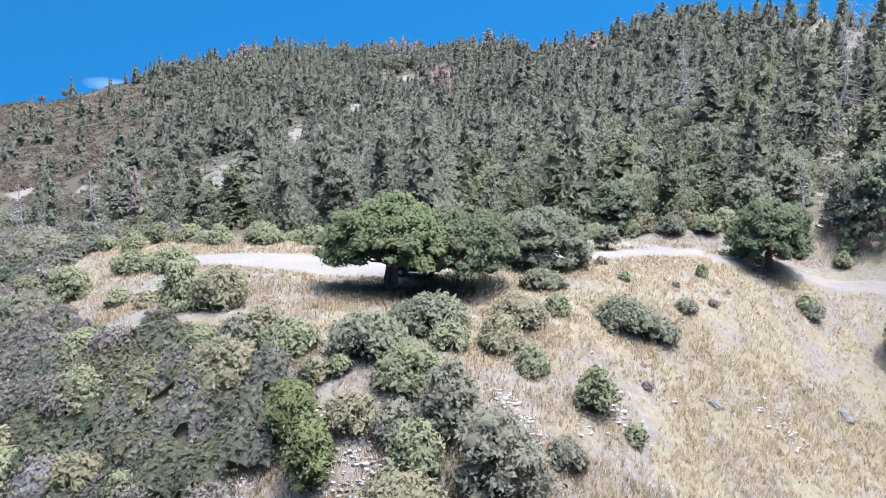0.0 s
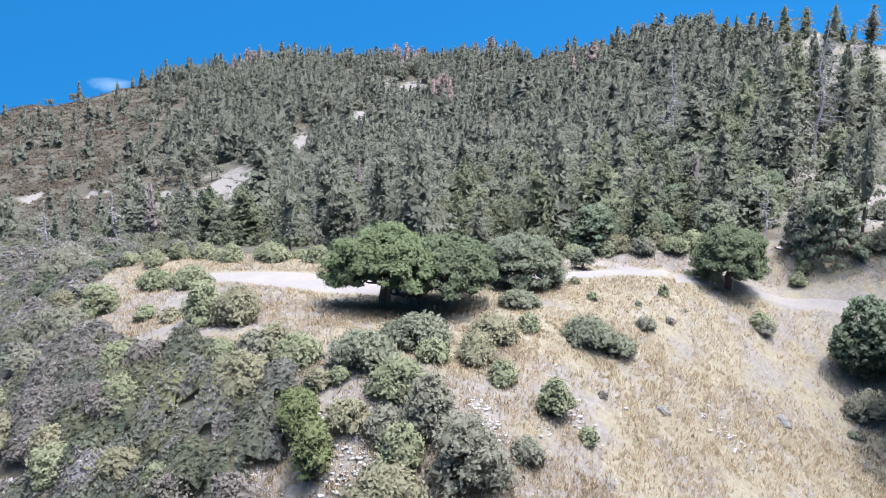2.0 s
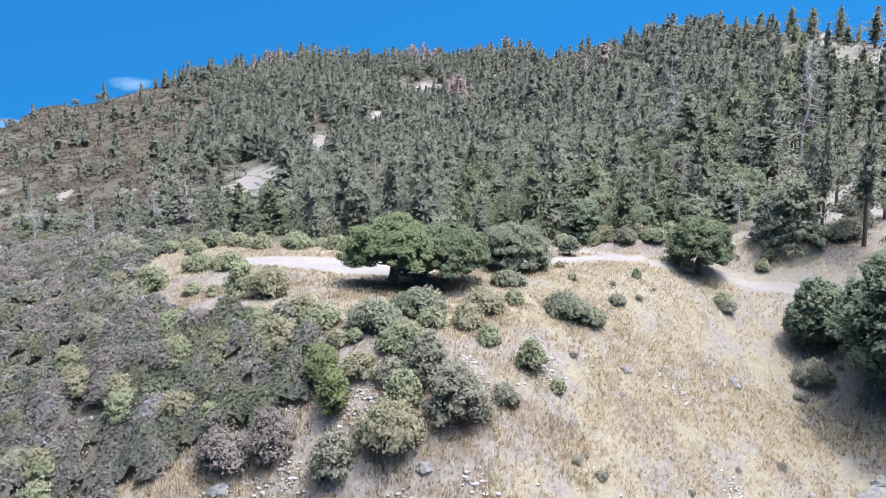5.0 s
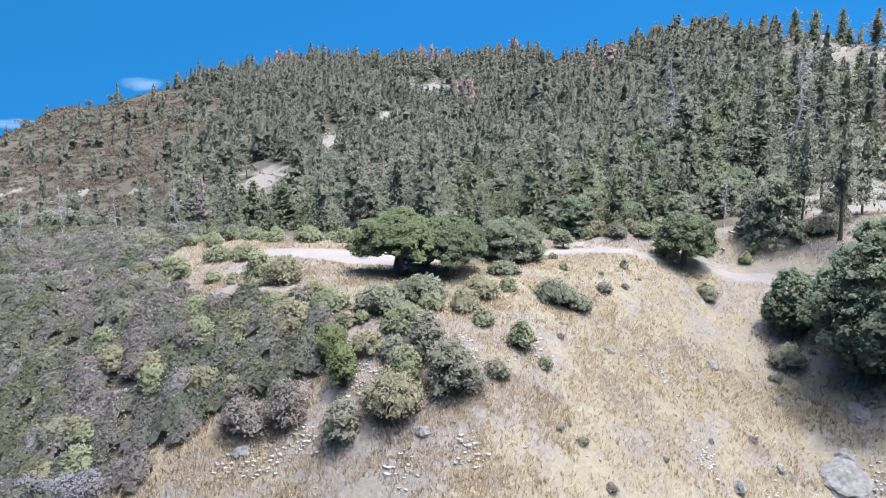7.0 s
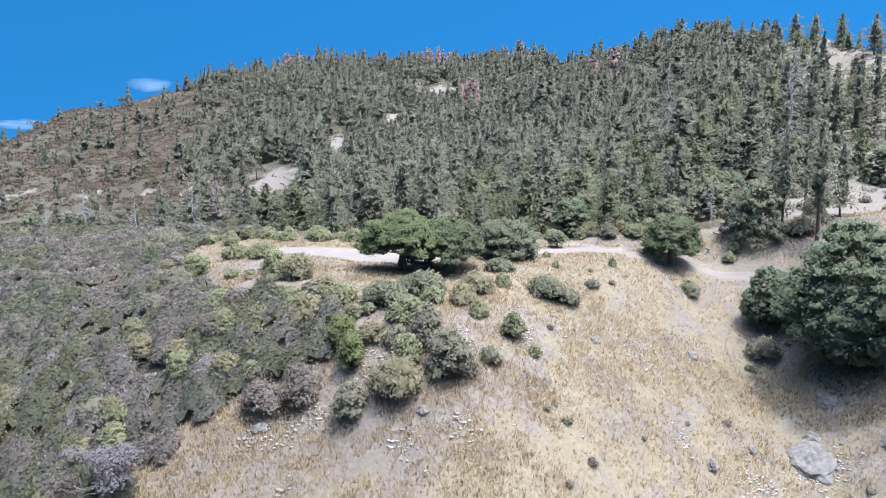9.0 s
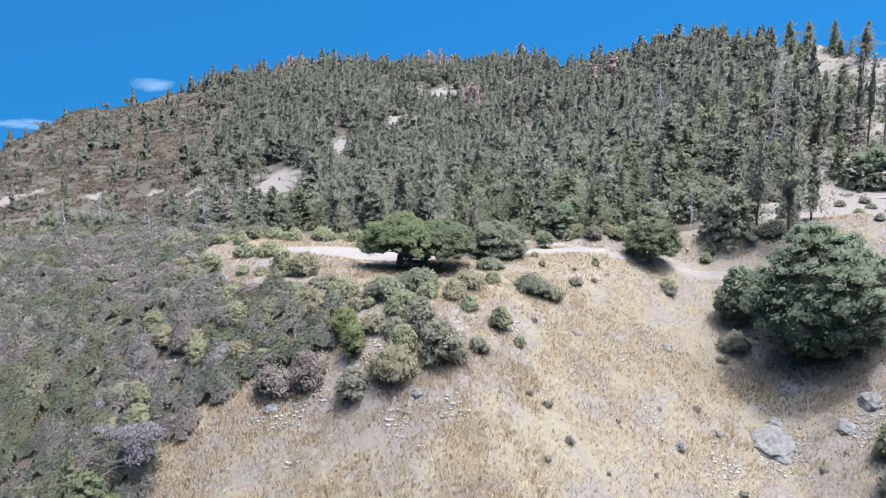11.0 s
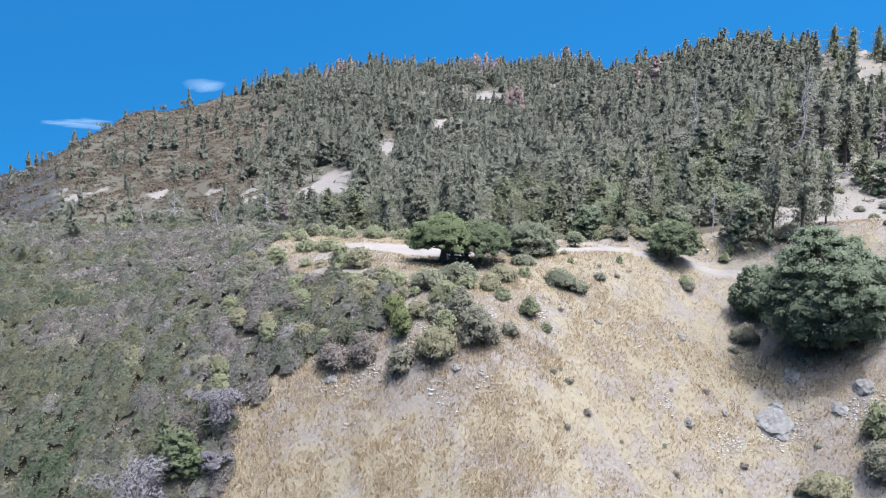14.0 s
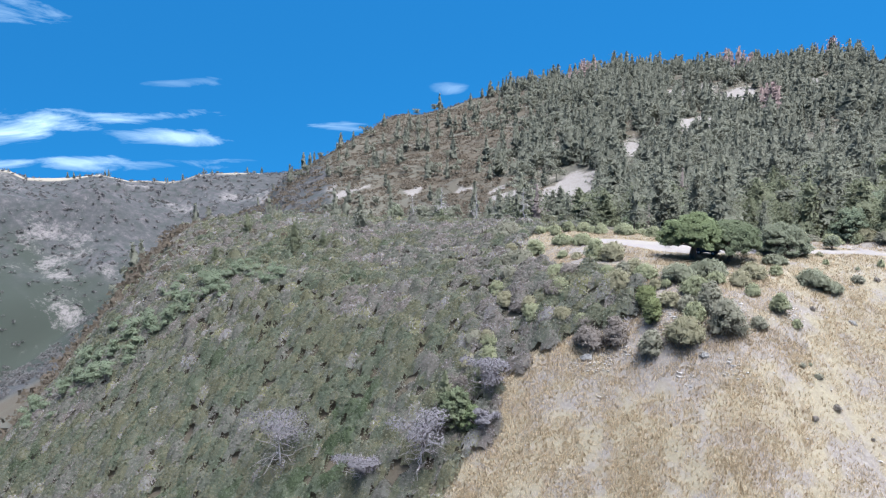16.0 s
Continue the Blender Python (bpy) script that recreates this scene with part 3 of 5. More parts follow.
def pine(seed, tall, width, clear=0.12, whorls=16, sprays=5, leaf=0.9, sparse=0.0, blunt=0.85):
    rng = np.random.default_rng(seed)
    v, q, ends = pine_shape(rng, tall, width, clear, whorls, sprays, leaf, sparse, blunt=blunt, core=0.72)
    bits = [tube(crooked(rng, (0, 0, -0.5), (0, 0, tall * 0.9), 7, 0.01), np.linspace(tall * 0.017, 0.03, 7), 7)]
    for z, e in ends[::7]:
        bits.append(tube(np.array([[0, 0, z], e * [0.5, 0.5, 0.5] + [0, 0, z * 0.5 + 0.05], e]), (0.07, 0.045, 0.015), 3))
    return mesh_from("trunk", *joined(bits)), mesh_from("crown", v, q)


def bare_tree(seed, tall, width, boughs=34, base=0.22, twigs=3, droop=-0.1):
    """A dead tree: trunk, boughs and twigs without leaves, in one mesh."""
    rng = np.random.default_rng(seed)
    top = np.array([rng.uniform(-0.06, 0.06) * tall, rng.uniform(-0.06, 0.06) * tall, tall])
    bits = [tube(crooked(rng, (0, 0, -0.4), top, 8, 0.03), np.linspace(base, base * 0.15, 8), 7)]
    for i in range(boughs):
        f = rng.uniform(0.2, 0.97)
        a, s = rng.uniform(0, 6.28), top * f
        reach = width / 2 * (1.15 - f) * rng.uniform(0.4, 1.2)
        e = s + np.array([math.cos(a) * reach, math.sin(a) * reach, reach * rng.uniform(droop - 0.3, droop + 0.5)])
        pts = crooked(rng, s, e, 5, 0.1)
        bits.append(tube(pts, np.linspace(base * 0.35 * (1.1 - f), 0.02, 5), 4))
        for k in range(twigs):
            p = pts[rng.integers(2, 5)]
            bits.append(tube(crooked(rng, p, p + rng.normal(size=3) * reach * 0.28, 3, 0.1), (0.025, 0.018, 0.01), 3))
    return mesh_from("dead_wood", *joined(bits))


def shrub_meshes(seed, w, h, leaf, count, shape="dome", core="fine"):
    """Woody stems and a dome of foliage down to the ground."""
    rng = np.random.default_rng(seed)
    clumps = []
    n = 26
    squash = rng.uniform(0.8, 1.2)
    for i in range(n):
        a = i * 2.399963 + seed
        t = (i + 0.5) / n
        r = min(0.2 * w, 0.3 * h) * rng.uniform(0.7, 1.3)
        if shape == "cone":
            rr, z, r = 0.33 * w * t ** 0.7, h * (0.82 - 0.62 * t), 0.17 * w * rng.uniform(0.8, 1.2)
        else:
            rr = math.sqrt(t) * 0.37 * w * rng.uniform(0.85, 1.12)
            z = max(r * 0.4, (h - r * 0.8) * (1 - t ** 1.15) ** 0.75 * rng.uniform(0.78, 1.05))
        clumps.append((math.cos(a) * rr * squash, math.sin(a) * rr / squash, z, r))
    v, q = clumped_crown(rng, clumps, leaf, count, 0.7, False, core)
    v[:, 2] = np.maximum(v[:, 2], 0.0)
    bits = [tube(crooked(rng, (rng.normal() * 0.08 * w, rng.normal() * 0.08 * w, -0.25), np.array(c[:3]) * [1, 1, 1.1], 4, 0.1), (0.05, 0.035, 0.02, 0.01), 4) for c in clumps[::3]]
    return mesh_from("woody_base", *joined(bits)), mesh_from("foliage", v, q)

def ground_z(x, y):
    return float(height(x, y))


# ---- ground ----
# Bare or rocky places on the slopes: x, y, half the width across the view from the valley, half the length up the slope, in metres.
CLIFFS = ((-88, 305, 14, 45), (-100, 306, 7, 22), (-78, 411, 8, 66), (-158, 604, 10, 32), (-144, 464, 7, 34), (-90, 690, 9, 30), (-62, 680, 15, 30), (-29, 634, 18, 46), (-52, 491, 9, 60),
          (-41, 494, 5, 45), (36, 677, 12, 40), (92, 735, 20, 40), (-470, 575, 22, 14), (-420, 528, 24, 12), (-366, 478, 20, 10), (-330, 456, 20, 10), (-300, 439, 20, 9), (-228, 417, 16, 9),
          (-175, 372, 12, 9), (-128, 322, 14, 10), (-140, 340, 8, 9))


def patches(x, y):
    """1 on bare rock, falling to 0 round it."""
    x, y = np.broadcast_arrays(np.asarray(x, float), np.asarray(y, float))
    c = np.zeros(x.shape)
    wob = 1.4 + 0.9 * value_noise(x / 6, y / 9, 23)
    for cx, cy, rx, ry in CLIFFS:
        a = math.atan2(cx - 8, cy + 60)
        u = (x - cx) * math.cos(a) - (y - cy) * math.sin(a)
        v = (x - cx) * math.sin(a) + (y - cy) * math.cos(a)
        c = np.maximum(c, np.exp(-np.minimum(((u / rx) ** 2 + (v / ry) ** 2) * wob, 9) ** 2))
    return c


def bearing(x, y):
    return np.degrees(np.arctan2(x - 8, y + 60))


def scrub_cover(x, y):
    """1 where brush covers the ground, 0 on the grassy face and the parking place."""
    x, y = np.asarray(x, float), np.asarray(y, float)
    w = 2 * value_noise(x / 5, y / 5, 21)
    edge_x = np.interp(y, (-10, 22, 28, 33, 37.5, 39, 40, 41.5, 45, 48, 52, 60, 70, 90, 110), (-37, -33, -28, -28, -28.5, -23, -14, -9.5, -9.5, -13, -22, -33, -40, -42, -30))
    left = np.clip((edge_x - x + w) / 3 + 0.5, 0, 1)
    behind = np.clip((y - np.interp(x, (-60, -30, -10, 15, 21, 30, 40, 60, 90), (95, 86, 84, 86.5, 87.5, 88, 90, 96, 90)) + w) / 4, 0, 1)
    thin = np.clip((x - np.interp(y, (90, 150, 250, 400), (40, 66, 108, 165))) / 12 + 0.3, 0, 1)
    return np.clip(np.maximum(left, behind), 0, 1) * (1 - 0.75 * thin * (y > 60))


def build_ground():
    """One sheet, fine on the knoll and coarser towards the horizon."""
    rings = np.concatenate([np.linspace(0.5, 70, 130), np.geomspace(70.6, 620, 70), np.linspace(632, 1740, 120), np.geomspace(1770, 4600, 14)])
    n = 380
    a = np.linspace(0, 2 * np.pi, n, endpoint=False)
    x = rings[:, None] * np.sin(a) + 10
    y = rings[:, None] * np.cos(a) + 55
    z = height(x, y)
    v = np.stack([x, y, z], -1).reshape(-1, 3)
    i, j = np.arange(len(rings) - 1)[:, None] * n, np.arange(n)[None]
    q = np.stack([i + j, i + n + j, i + n + (j + 1) % n, i + (j + 1) % n], -1).reshape(-1, 4)
    v = np.concatenate([v, [[10, 55, ground_z(10, 55)]]])
    tri = np.stack([np.arange(n), (np.arange(n) + 1) % n, np.full(n, len(v) - 1)], -1)
    me = mesh_from("ground", v, q, tri)
    me.polygons.foreach_set("use_smooth", [True] * len(me.polygons))
    vx, vy = v[:, 0], v[:, 1]
    vr, vb = np.hypot(vx - 8, vy + 60), bearing(vx, vy)
    face = np.clip((60 - vy) / 25, 0, 1) + np.clip((vx - 18) / 30, 0, 1) * 0.5
    bare = 0.12 * np.clip(face, 0, 1) * np.clip((vx + 5) / 30, 0, 1) + 0.9 * np.exp(-((vx + 4) / 10) ** 2 - ((vy - 40) / 7) ** 2) + 0.15 * np.clip((vx - 38) / 20, 0, 1) + 0.9 * np.exp(-((vx - 29) / 9) ** 2 - ((vy - 86.5) / 2.5) ** 2) + 0.5 * np.exp(-((vx + 24) / 14) ** 2 - ((vy - 62) / 9) ** 2)
    bare = bare - 0.5 * np.clip((vy - 100) / 20, 0, 1) * (vx < 50) + 0.12 * np.clip((vy - 85) / 20, 0, 1) * np.clip((220 - vy) / 40, 0, 1) * (vx >= 50)
    for name, val in (("bare", bare), ("scrub", scrub_cover(vx, vy)), ("range", np.clip((vr - 520) / 60, 0, 1) * (vb < -33)), ("ravine", np.clip(0.5 - 2.2 * far_spurs(vx, vy), 0, 1)), ("crest", np.exp(-((vr - 1495) / 45) ** 2) * (vb < -30)), ("cliff", patches(vx, vy) + 0.75 * np.exp(-((vx + 3) / 6) ** 2 - ((vy - 40.5) / 4) ** 2))):
        me.attributes.new(name, "FLOAT", "POINT").data.foreach_set("value", val.astype(np.float32))
    tagged(mesh_part("ground", me, GROUND), "dry rocky hillside with straw-coloured grass and pale soil", "ground", kind="structure")


build_ground()


def ribbon(name, line, label, lift=0.05):
    """A dirt track along (x, y, half width) rows, laid on the ground with worn edges."""
    p = np.array(line, float)
    s = np.concatenate([[0], np.cumsum(np.hypot(*np.diff(p[:, :2], axis=0).T))])
    t = np.arange(0, s[-1], 0.7)
    x, y, h = (np.interp(t, s, p[:, k]) for k in range(3))
    for _ in range(6):
        x[1:-1], y[1:-1] = (x[:-2] + 2 * x[1:-1] + x[2:]) / 4, (y[:-2] + 2 * y[1:-1] + y[2:]) / 4
    d = unit(np.stack([np.gradient(x), np.gradient(y)], -1))
    k = np.linspace(-1, 1, 11)
    wob = h[:, None] * (1 + 0.12 * value_noise(t[:, None] / 2.5, np.sign(k)[None] * 7.0, 31))
    gx, gy = x[:, None] - d[:, 1:] * k * wob, y[:, None] + d[:, :1] * k * wob
    gz = height(gx, gy) + lift - 0.12 * np.abs(k) ** 6
    m = len(k)
    i, j = np.arange(len(t) - 1)[:, None] * m, np.arange(m - 1)[None]
    q = np.stack([i + j, i + j + 1, i + m + j + 1, i + m + j], -1).reshape(-1, 4)
    me = mesh_from(name, np.stack([gx, gy, gz], -1), q)
    me.polygons.foreach_set("use_smooth", [True] * len(me.polygons))
    return tagged(mesh_part(name, me, ROAD), label, "road", kind="structure")


ribbon("road", [(-27, 75.4, 1.2), (-22, 74.4, 2.6), (-16, 72.8, 4.0), (-11, 71.2, 4.8), (-4, 71, 4.6), (5, 73.5, 3.2), (14, 76.5, 2.0), (21, 79.6, 1.9), (27, 79.8, 1.7),
                (36, 81.8, 1.2), (45, 81.2, 1.0), (54, 76, 1.0), (62, 66, 1.1), (70, 55, 1.4), (80, 42, 1.4)], "pale dirt road widening into a parking place")
ribbon("road", [(24, 79.8, 1.5), (22.8, 83, 1.6), (20.5, 86, 1.7), (15, 86.3, 1.6), (9, 82.5, 1.6), (3, 76.5, 2.0)], "pale dirt track looping behind the oaks", 0.07)


# ---- trees ----
def tree(kind, at, meshes, mats, label, group, turn=0.0, scale=(1, 1, 1), category="tree"):
    ob = thing(kind, (*at, ground_z(*at)), label, category, group, turn)
    ob.scale = scale
    mesh_part("trunk", meshes[0], mats[0], ob)
    mesh_part("crown", meshes[1], mats[1], ob)
    return ob


tree("oak_tree", (-4.4, 61.4), oak(11, 12.2, 8.2, 0.42, 0.2, 44000, 0.02, 2, 0.34), (BARK, OAK_LEAF), "broad green oak shading the parking place", "oaks on the knoll")
tree("oak_tree", (1.2, 62.8), oak(12, 11.2, 7.4, 0.36, 0.2, 34000, 0.05, 1, 0.33), (BARK, OAK_MID), "darker oak beside the parked car", "oaks on the knoll")
tree("oak_tree", (9.2, 71.5), oak(13, 10, 6.4, 0.3, 0.19, 18000, 0.1, 2, 0.16), (BARK, OAK_GREY), "grey-green spreading oak by the dirt road", "oaks on the knoll")
tree("oak_tree", (34.8, 80.3), oak(14, 10.4, 8.4, 0.38, 0.2, 22000, 0.0, 1, 0.2), (BARK, OAK_MID), "dark single oak standing beside the road", "oaks on the knoll")
tree("oak_tree", (53.9, 59.8), oak(15, 20.5, 18.6, 0.7, 0.26, 60000, 0.0, 1, -0.04), (BARK, OAK_DARK), "large round evergreen oak on the slope", "oaks on the knoll")
tree("oak_tree", (46.6, 70.6), oak(16, 8, 9, 0.25, 0.24, 14000, 0.0, 1, -0.02), (BARK, OAK_DARK), "small dense oak next to the large one", "oaks on the knoll")
tree("oak_tree", (17.6, 81.2), oak(17, 3.4, 2.8, 0.14, 0.16, 2600, 0.1, 1, 0.3), (BARK, OAK_GREY), "small crooked oak at the fork of the road", "oaks on the knoll")

PINES = [pine(30, 16, 12.5, 0.04, 28, 20, 0.42, 0.0, 0.7), pine(31, 13, 12, 0.02, 24, 20, 0.42, 0.0, 0.6), pine(32, 18, 13, 0.08, 30, 19, 0.44), pine(33, 10, 10, 0.02, 20, 18, 0.38, 0.0, 0.7),
         pine(34, 18, 10.5, 0.14, 26, 18, 0.4, 0.2, 0.65), pine(35, 15, 8.5, 0.14, 19, 10, 0.36, 0.4),
         oak(36, 10, 10, 0.25, 0.3, 3600, 0.03, 2, 0.04), oak(37, 9, 12, 0.25, 0.32, 3600, 0.0, 1, 0.06), oak(38, 11, 9, 0.25, 0.3, 3600, 0.05, 1, 0.03)]
PINE_KINDS = []
for k, (me, mat, label) in enumerate(zip(PINES, (NEEDLE, NEEDLE, NEEDLE_GREY, NEEDLE, NEEDLE_GREY, NEEDLE_BROWN, OAK_GREY, NEEDLE_GREY, OAK_DARK),
                                         ("tall green pine with drooping boughs", "dense green pine on the slope", "tall grey-green pine with a clear trunk",
                                          "young green pine with a low crown", "thin grey pine with gaps between boughs", "dying pine with brown needles", "bushy grey-green oak at the wood's edge", "pale round-crowned grey pine", "dark bushy evergreen oak in the woods"))):
    PINE_KINDS.append((me, mat, label))


def wood_density(x, y):
    """How thickly conifers stand."""
    b = bearing(x, y)
    dense = np.clip((b + 21 + 3 * value_noise(x / 60, y / 60, 41)) / 5, 0.07, 1)
    thin = np.clip((x - np.interp(y, (85, 100, 150, 250, 400), (34, 40, 70, 112, 172))) / 12 + 0.5, 0, 1)
    glade = np.clip(0.9 - 0.9 * value_noise(x / 28, y / 28, 44), 0.15, 1)
    gap = 1 - np.exp(-((x - 84) / 6) ** 2 - ((y - 160) / 14) ** 2)
    r = np.hypot(x - 8, y + 60)
    ahead = np.maximum.reduce([patches(x + k * (x - 8) / r, y + k * (y + 60) / r) for k in (0, 15, 30, 45)])
    return gap * dense * glade * (1 - 0.97 * thin) * (1 - np.clip(3 * ahead, 0, 1))


rng = np.random.default_rng(5)
first = [None] * len(PINE_KINDS)
spots = np.zeros((0, 2))
tx, ty = rng.uniform(-110, 130, 40000), 90 + 243 * rng.random(40000) ** 1.3
fine = (ty > np.interp(tx, (-60, -20, 10, 18, 28, 42, 80), (140, 90, 87, 87.5, 88.5, 92, 92))) & (np.abs(bearing(tx, ty)) < 38)
fine &= (rng.random(40000) < wood_density(tx, ty)) & (scrub_cover(tx, ty + 3) > 0.02)
for x, y in np.column_stack([tx, ty])[fine]:
    if len(spots) and ((spots - (x, y)) ** 2).sum(1).min() < (5.0 + 4 * rng.random() if y < 180 else 6 + 4.5 * rng.random()) ** 2:
        continue
    spots = np.vstack([spots, (x, y)])
spots = spots[np.argsort(spots[:, 1])]
for x, y in spots[:290]:
    k = int(rng.choice(9, p=(0.15, 0.15, 0.13, 0.11, 0.10, 0.04, 0.11, 0.09, 0.12)))
    me, mat, label = PINE_KINDS[k]
    s = rng.uniform(0.45, 1.2) * (0.85 if y < 130 else 1.0)
    wide = s * rng.uniform(0.8, 1.45)
    turn = rng.uniform(0, 360)
    if x > 64 and y < 130:  # the bank behind the round oak is open grass
        continue
    if first[k] is None:
        first[k] = tree("pine_tree" if k < 6 else "oak_tree" if k != 7 else "grey_pine", (x, y), me, (BARK, mat), label, "trees behind the knoll", turn, (wide, wide, s))
    else:
        ob = copy_thing(first[k], pose(x, y, ground_z(x, y), 0, 0, turn))
        ob.scale = (wide, wide, s)


def merged(name, base, where, mat, label, category):
    """Many plants from a few base shapes (corners, faces), each (x, y, size, turn, which), as one object."""
    vs, qs, at = [], [], 0
    where = np.array(where, float)
    where = np.column_stack([where, height(where[:, 0], where[:, 1])])
    for k, (v, q) in enumerate(base):
        x, y, s, t, _, z = (c[:, None] for c in where[where[:, 4] == k].T)
        if not len(x):
            continue
        c, d = np.cos(t), np.sin(t)
        w = [(v[:, 0] * c - v[:, 1] * d) * s + x, (v[:, 0] * d + v[:, 1] * c) * s + y, v[:, 2] * s + z]
        if v.shape[1] == 6:
            w += [v[:, 3] * c - v[:, 4] * d, v[:, 3] * d + v[:, 4] * c, v[:, 5] + 0 * c]
        w = np.stack(w, -1)
        vs.append(w.reshape(-1, v.shape[1]))
        qs.append((q[None] + (at + np.arange(len(x)) * len(v))[:, None, None]).reshape(-1, q.shape[1]))
        at += len(vs[-1])
    return tagged(mesh_part(name, mesh_from(name, np.concatenate(vs), np.concatenate(qs)), mat), label, category, kind="stuff")


mid_base, far_base = [], []
for k in range(9):
    g = np.random.default_rng(60 + k)
    tv, tq = split_quads(*tube([[0, 0, -1], [0, 0, 13]], (0.3, 0.08), 3))
    if k < 6:
        v, q, _ = pine_shape(g, 16, 13.5 - 0.6 * k, 0.03 + 0.015 * k, 20, 9, 0.55, 0.03 * k, 9, 8)
        v2, q2, _ = pine_shape(g, 17, 13.5 - 0.6 * k, 0.04, 11, 3, 0.9, 0.03 * k, 7, 6)
    else:
        cl = [(g.normal() * 1.9, g.normal() * 1.9, g.uniform(2.5, 9), g.uniform(1.6, 2.6)) for _ in range(8)]
        (v, q), (v2, q2) = clumped_crown(g, cl, 0.6, 500, 0.5, True, "rough"), clumped_crown(g, cl, 1.2, 150, 0.5, True, "")
        tv, tq = split_quads(*tube([[0, 0, -1], [0, 0, 5]], (0.3, 0.2), 3))
    mid_base.append(joined([(v, q), (tv, tq)]))
    far_base.append(joined([(v2, q2), (tv, tq)]))
merged("mid_woods", mid_base, [(x, y, rng.uniform(0.65, 1.1), rng.uniform(0, 6.28), int(rng.integers(9))) for x, y in spots[290:]], WOODS,
       "pine woods on the lower mountainside", "woods")
fr, fb = rng.uniform(300, 1010, 120000), rng.uniform(-50, 40, 120000)
fx, fy = 8 + fr * np.sin(np.radians(fb)), -60 + fr * np.cos(np.radians(fb))
fine = ~((fy < 333) & (fx > -110) & (fx < 130)) & (fr < np.interp(fb, BEARING, CREST) + 25) & (rng.random(120000) < wood_density(fx, fy) * fr / 1000)
where = [(x, y, rng.uniform(0.55, 1.35), rng.uniform(0, 6.28), int(rng.integers(9))) for x, y in np.column_stack([fx, fy])[fine][:2700]]
for b in (-55, -54.6, -54.1, -53.2, -50.6, -50.2, -49.9, -48.3, -47.9, -45.2, -44.6, -44.3, -43.4, -43.1, -41.8, -41.5, -41.2, -40.8, -38.6, -38.3, -37.6):
    b, r = b + 0.1 * rng.normal(), 1490 + 6 * rng.normal()
    where.append((8 + r * math.sin(radians(b)), -60 + r * math.cos(radians(b)), rng.uniform(0.45, 0.8), rng.uniform(0, 6.28), int(rng.integers(9))))
merged("far_woods", far_base, where, WOODS, "conifer woods covering the mountainside", "woods")
where = []
for b0, off in ((-3.6, 0), (2.6, 0), (-2.6, -60), (-14, -40), (-1.2, -330), (8, -200)):
    for k in range(6):
        b = b0 + rng.normal() * 0.4
        r = float(np.interp(b, BEARING, CREST)) + off + rng.normal() * 8
        where.append((8 + r * math.sin(radians(b)), -60 + r * math.cos(radians(b)), rng.uniform(1.2, 1.6), rng.uniform(0, 6.28), int(rng.integers(5))))
merged("dead_woods", far_base, where, NEEDLE_DEAD, "stands of dead brown conifers on the crest", "woods")

# ---- brush ----
def brush_shapes(seed, n, clumps, spread, low, high, r0, r1, leaf, count, core=""):
    out = []
    for k in range(n):
        g = np.random.default_rng(seed + k)
        cl = [(g.normal() * spread, g.normal() * spread, g.uniform(low, high), g.uniform(r0, r1)) for _ in range(clumps)]
        out.append(clumped_crown(g, cl, leaf, count, 0.6, True, core))
    return out


def strewn(tries, most, x0, x1, y0, y1, wanted, small, large, kinds):
    where = []
    xs, ys, cut = rng.uniform(x0, x1, tries), rng.uniform(y0, y1, tries), rng.random(tries)
    keep = np.where(cut < wanted(xs, ys))[0][:most]
    for i in keep:
        where.append((xs[i], ys[i], rng.uniform(small, large), rng.uniform(0, 6.28), int(rng.integers(kinds))))
    return where


def chaparral_here(x, y):
    d = np.hypot(x - 8, y + 60)
    return scrub_cover(x, y) * (value_noise(x / 5, y / 5, 51) < 0.93) * (d < 250) * (bearing(x, y) > -62) * (x < -6) * (y < np.interp(x, (-60, -40, -26), (170, 112, 78)))


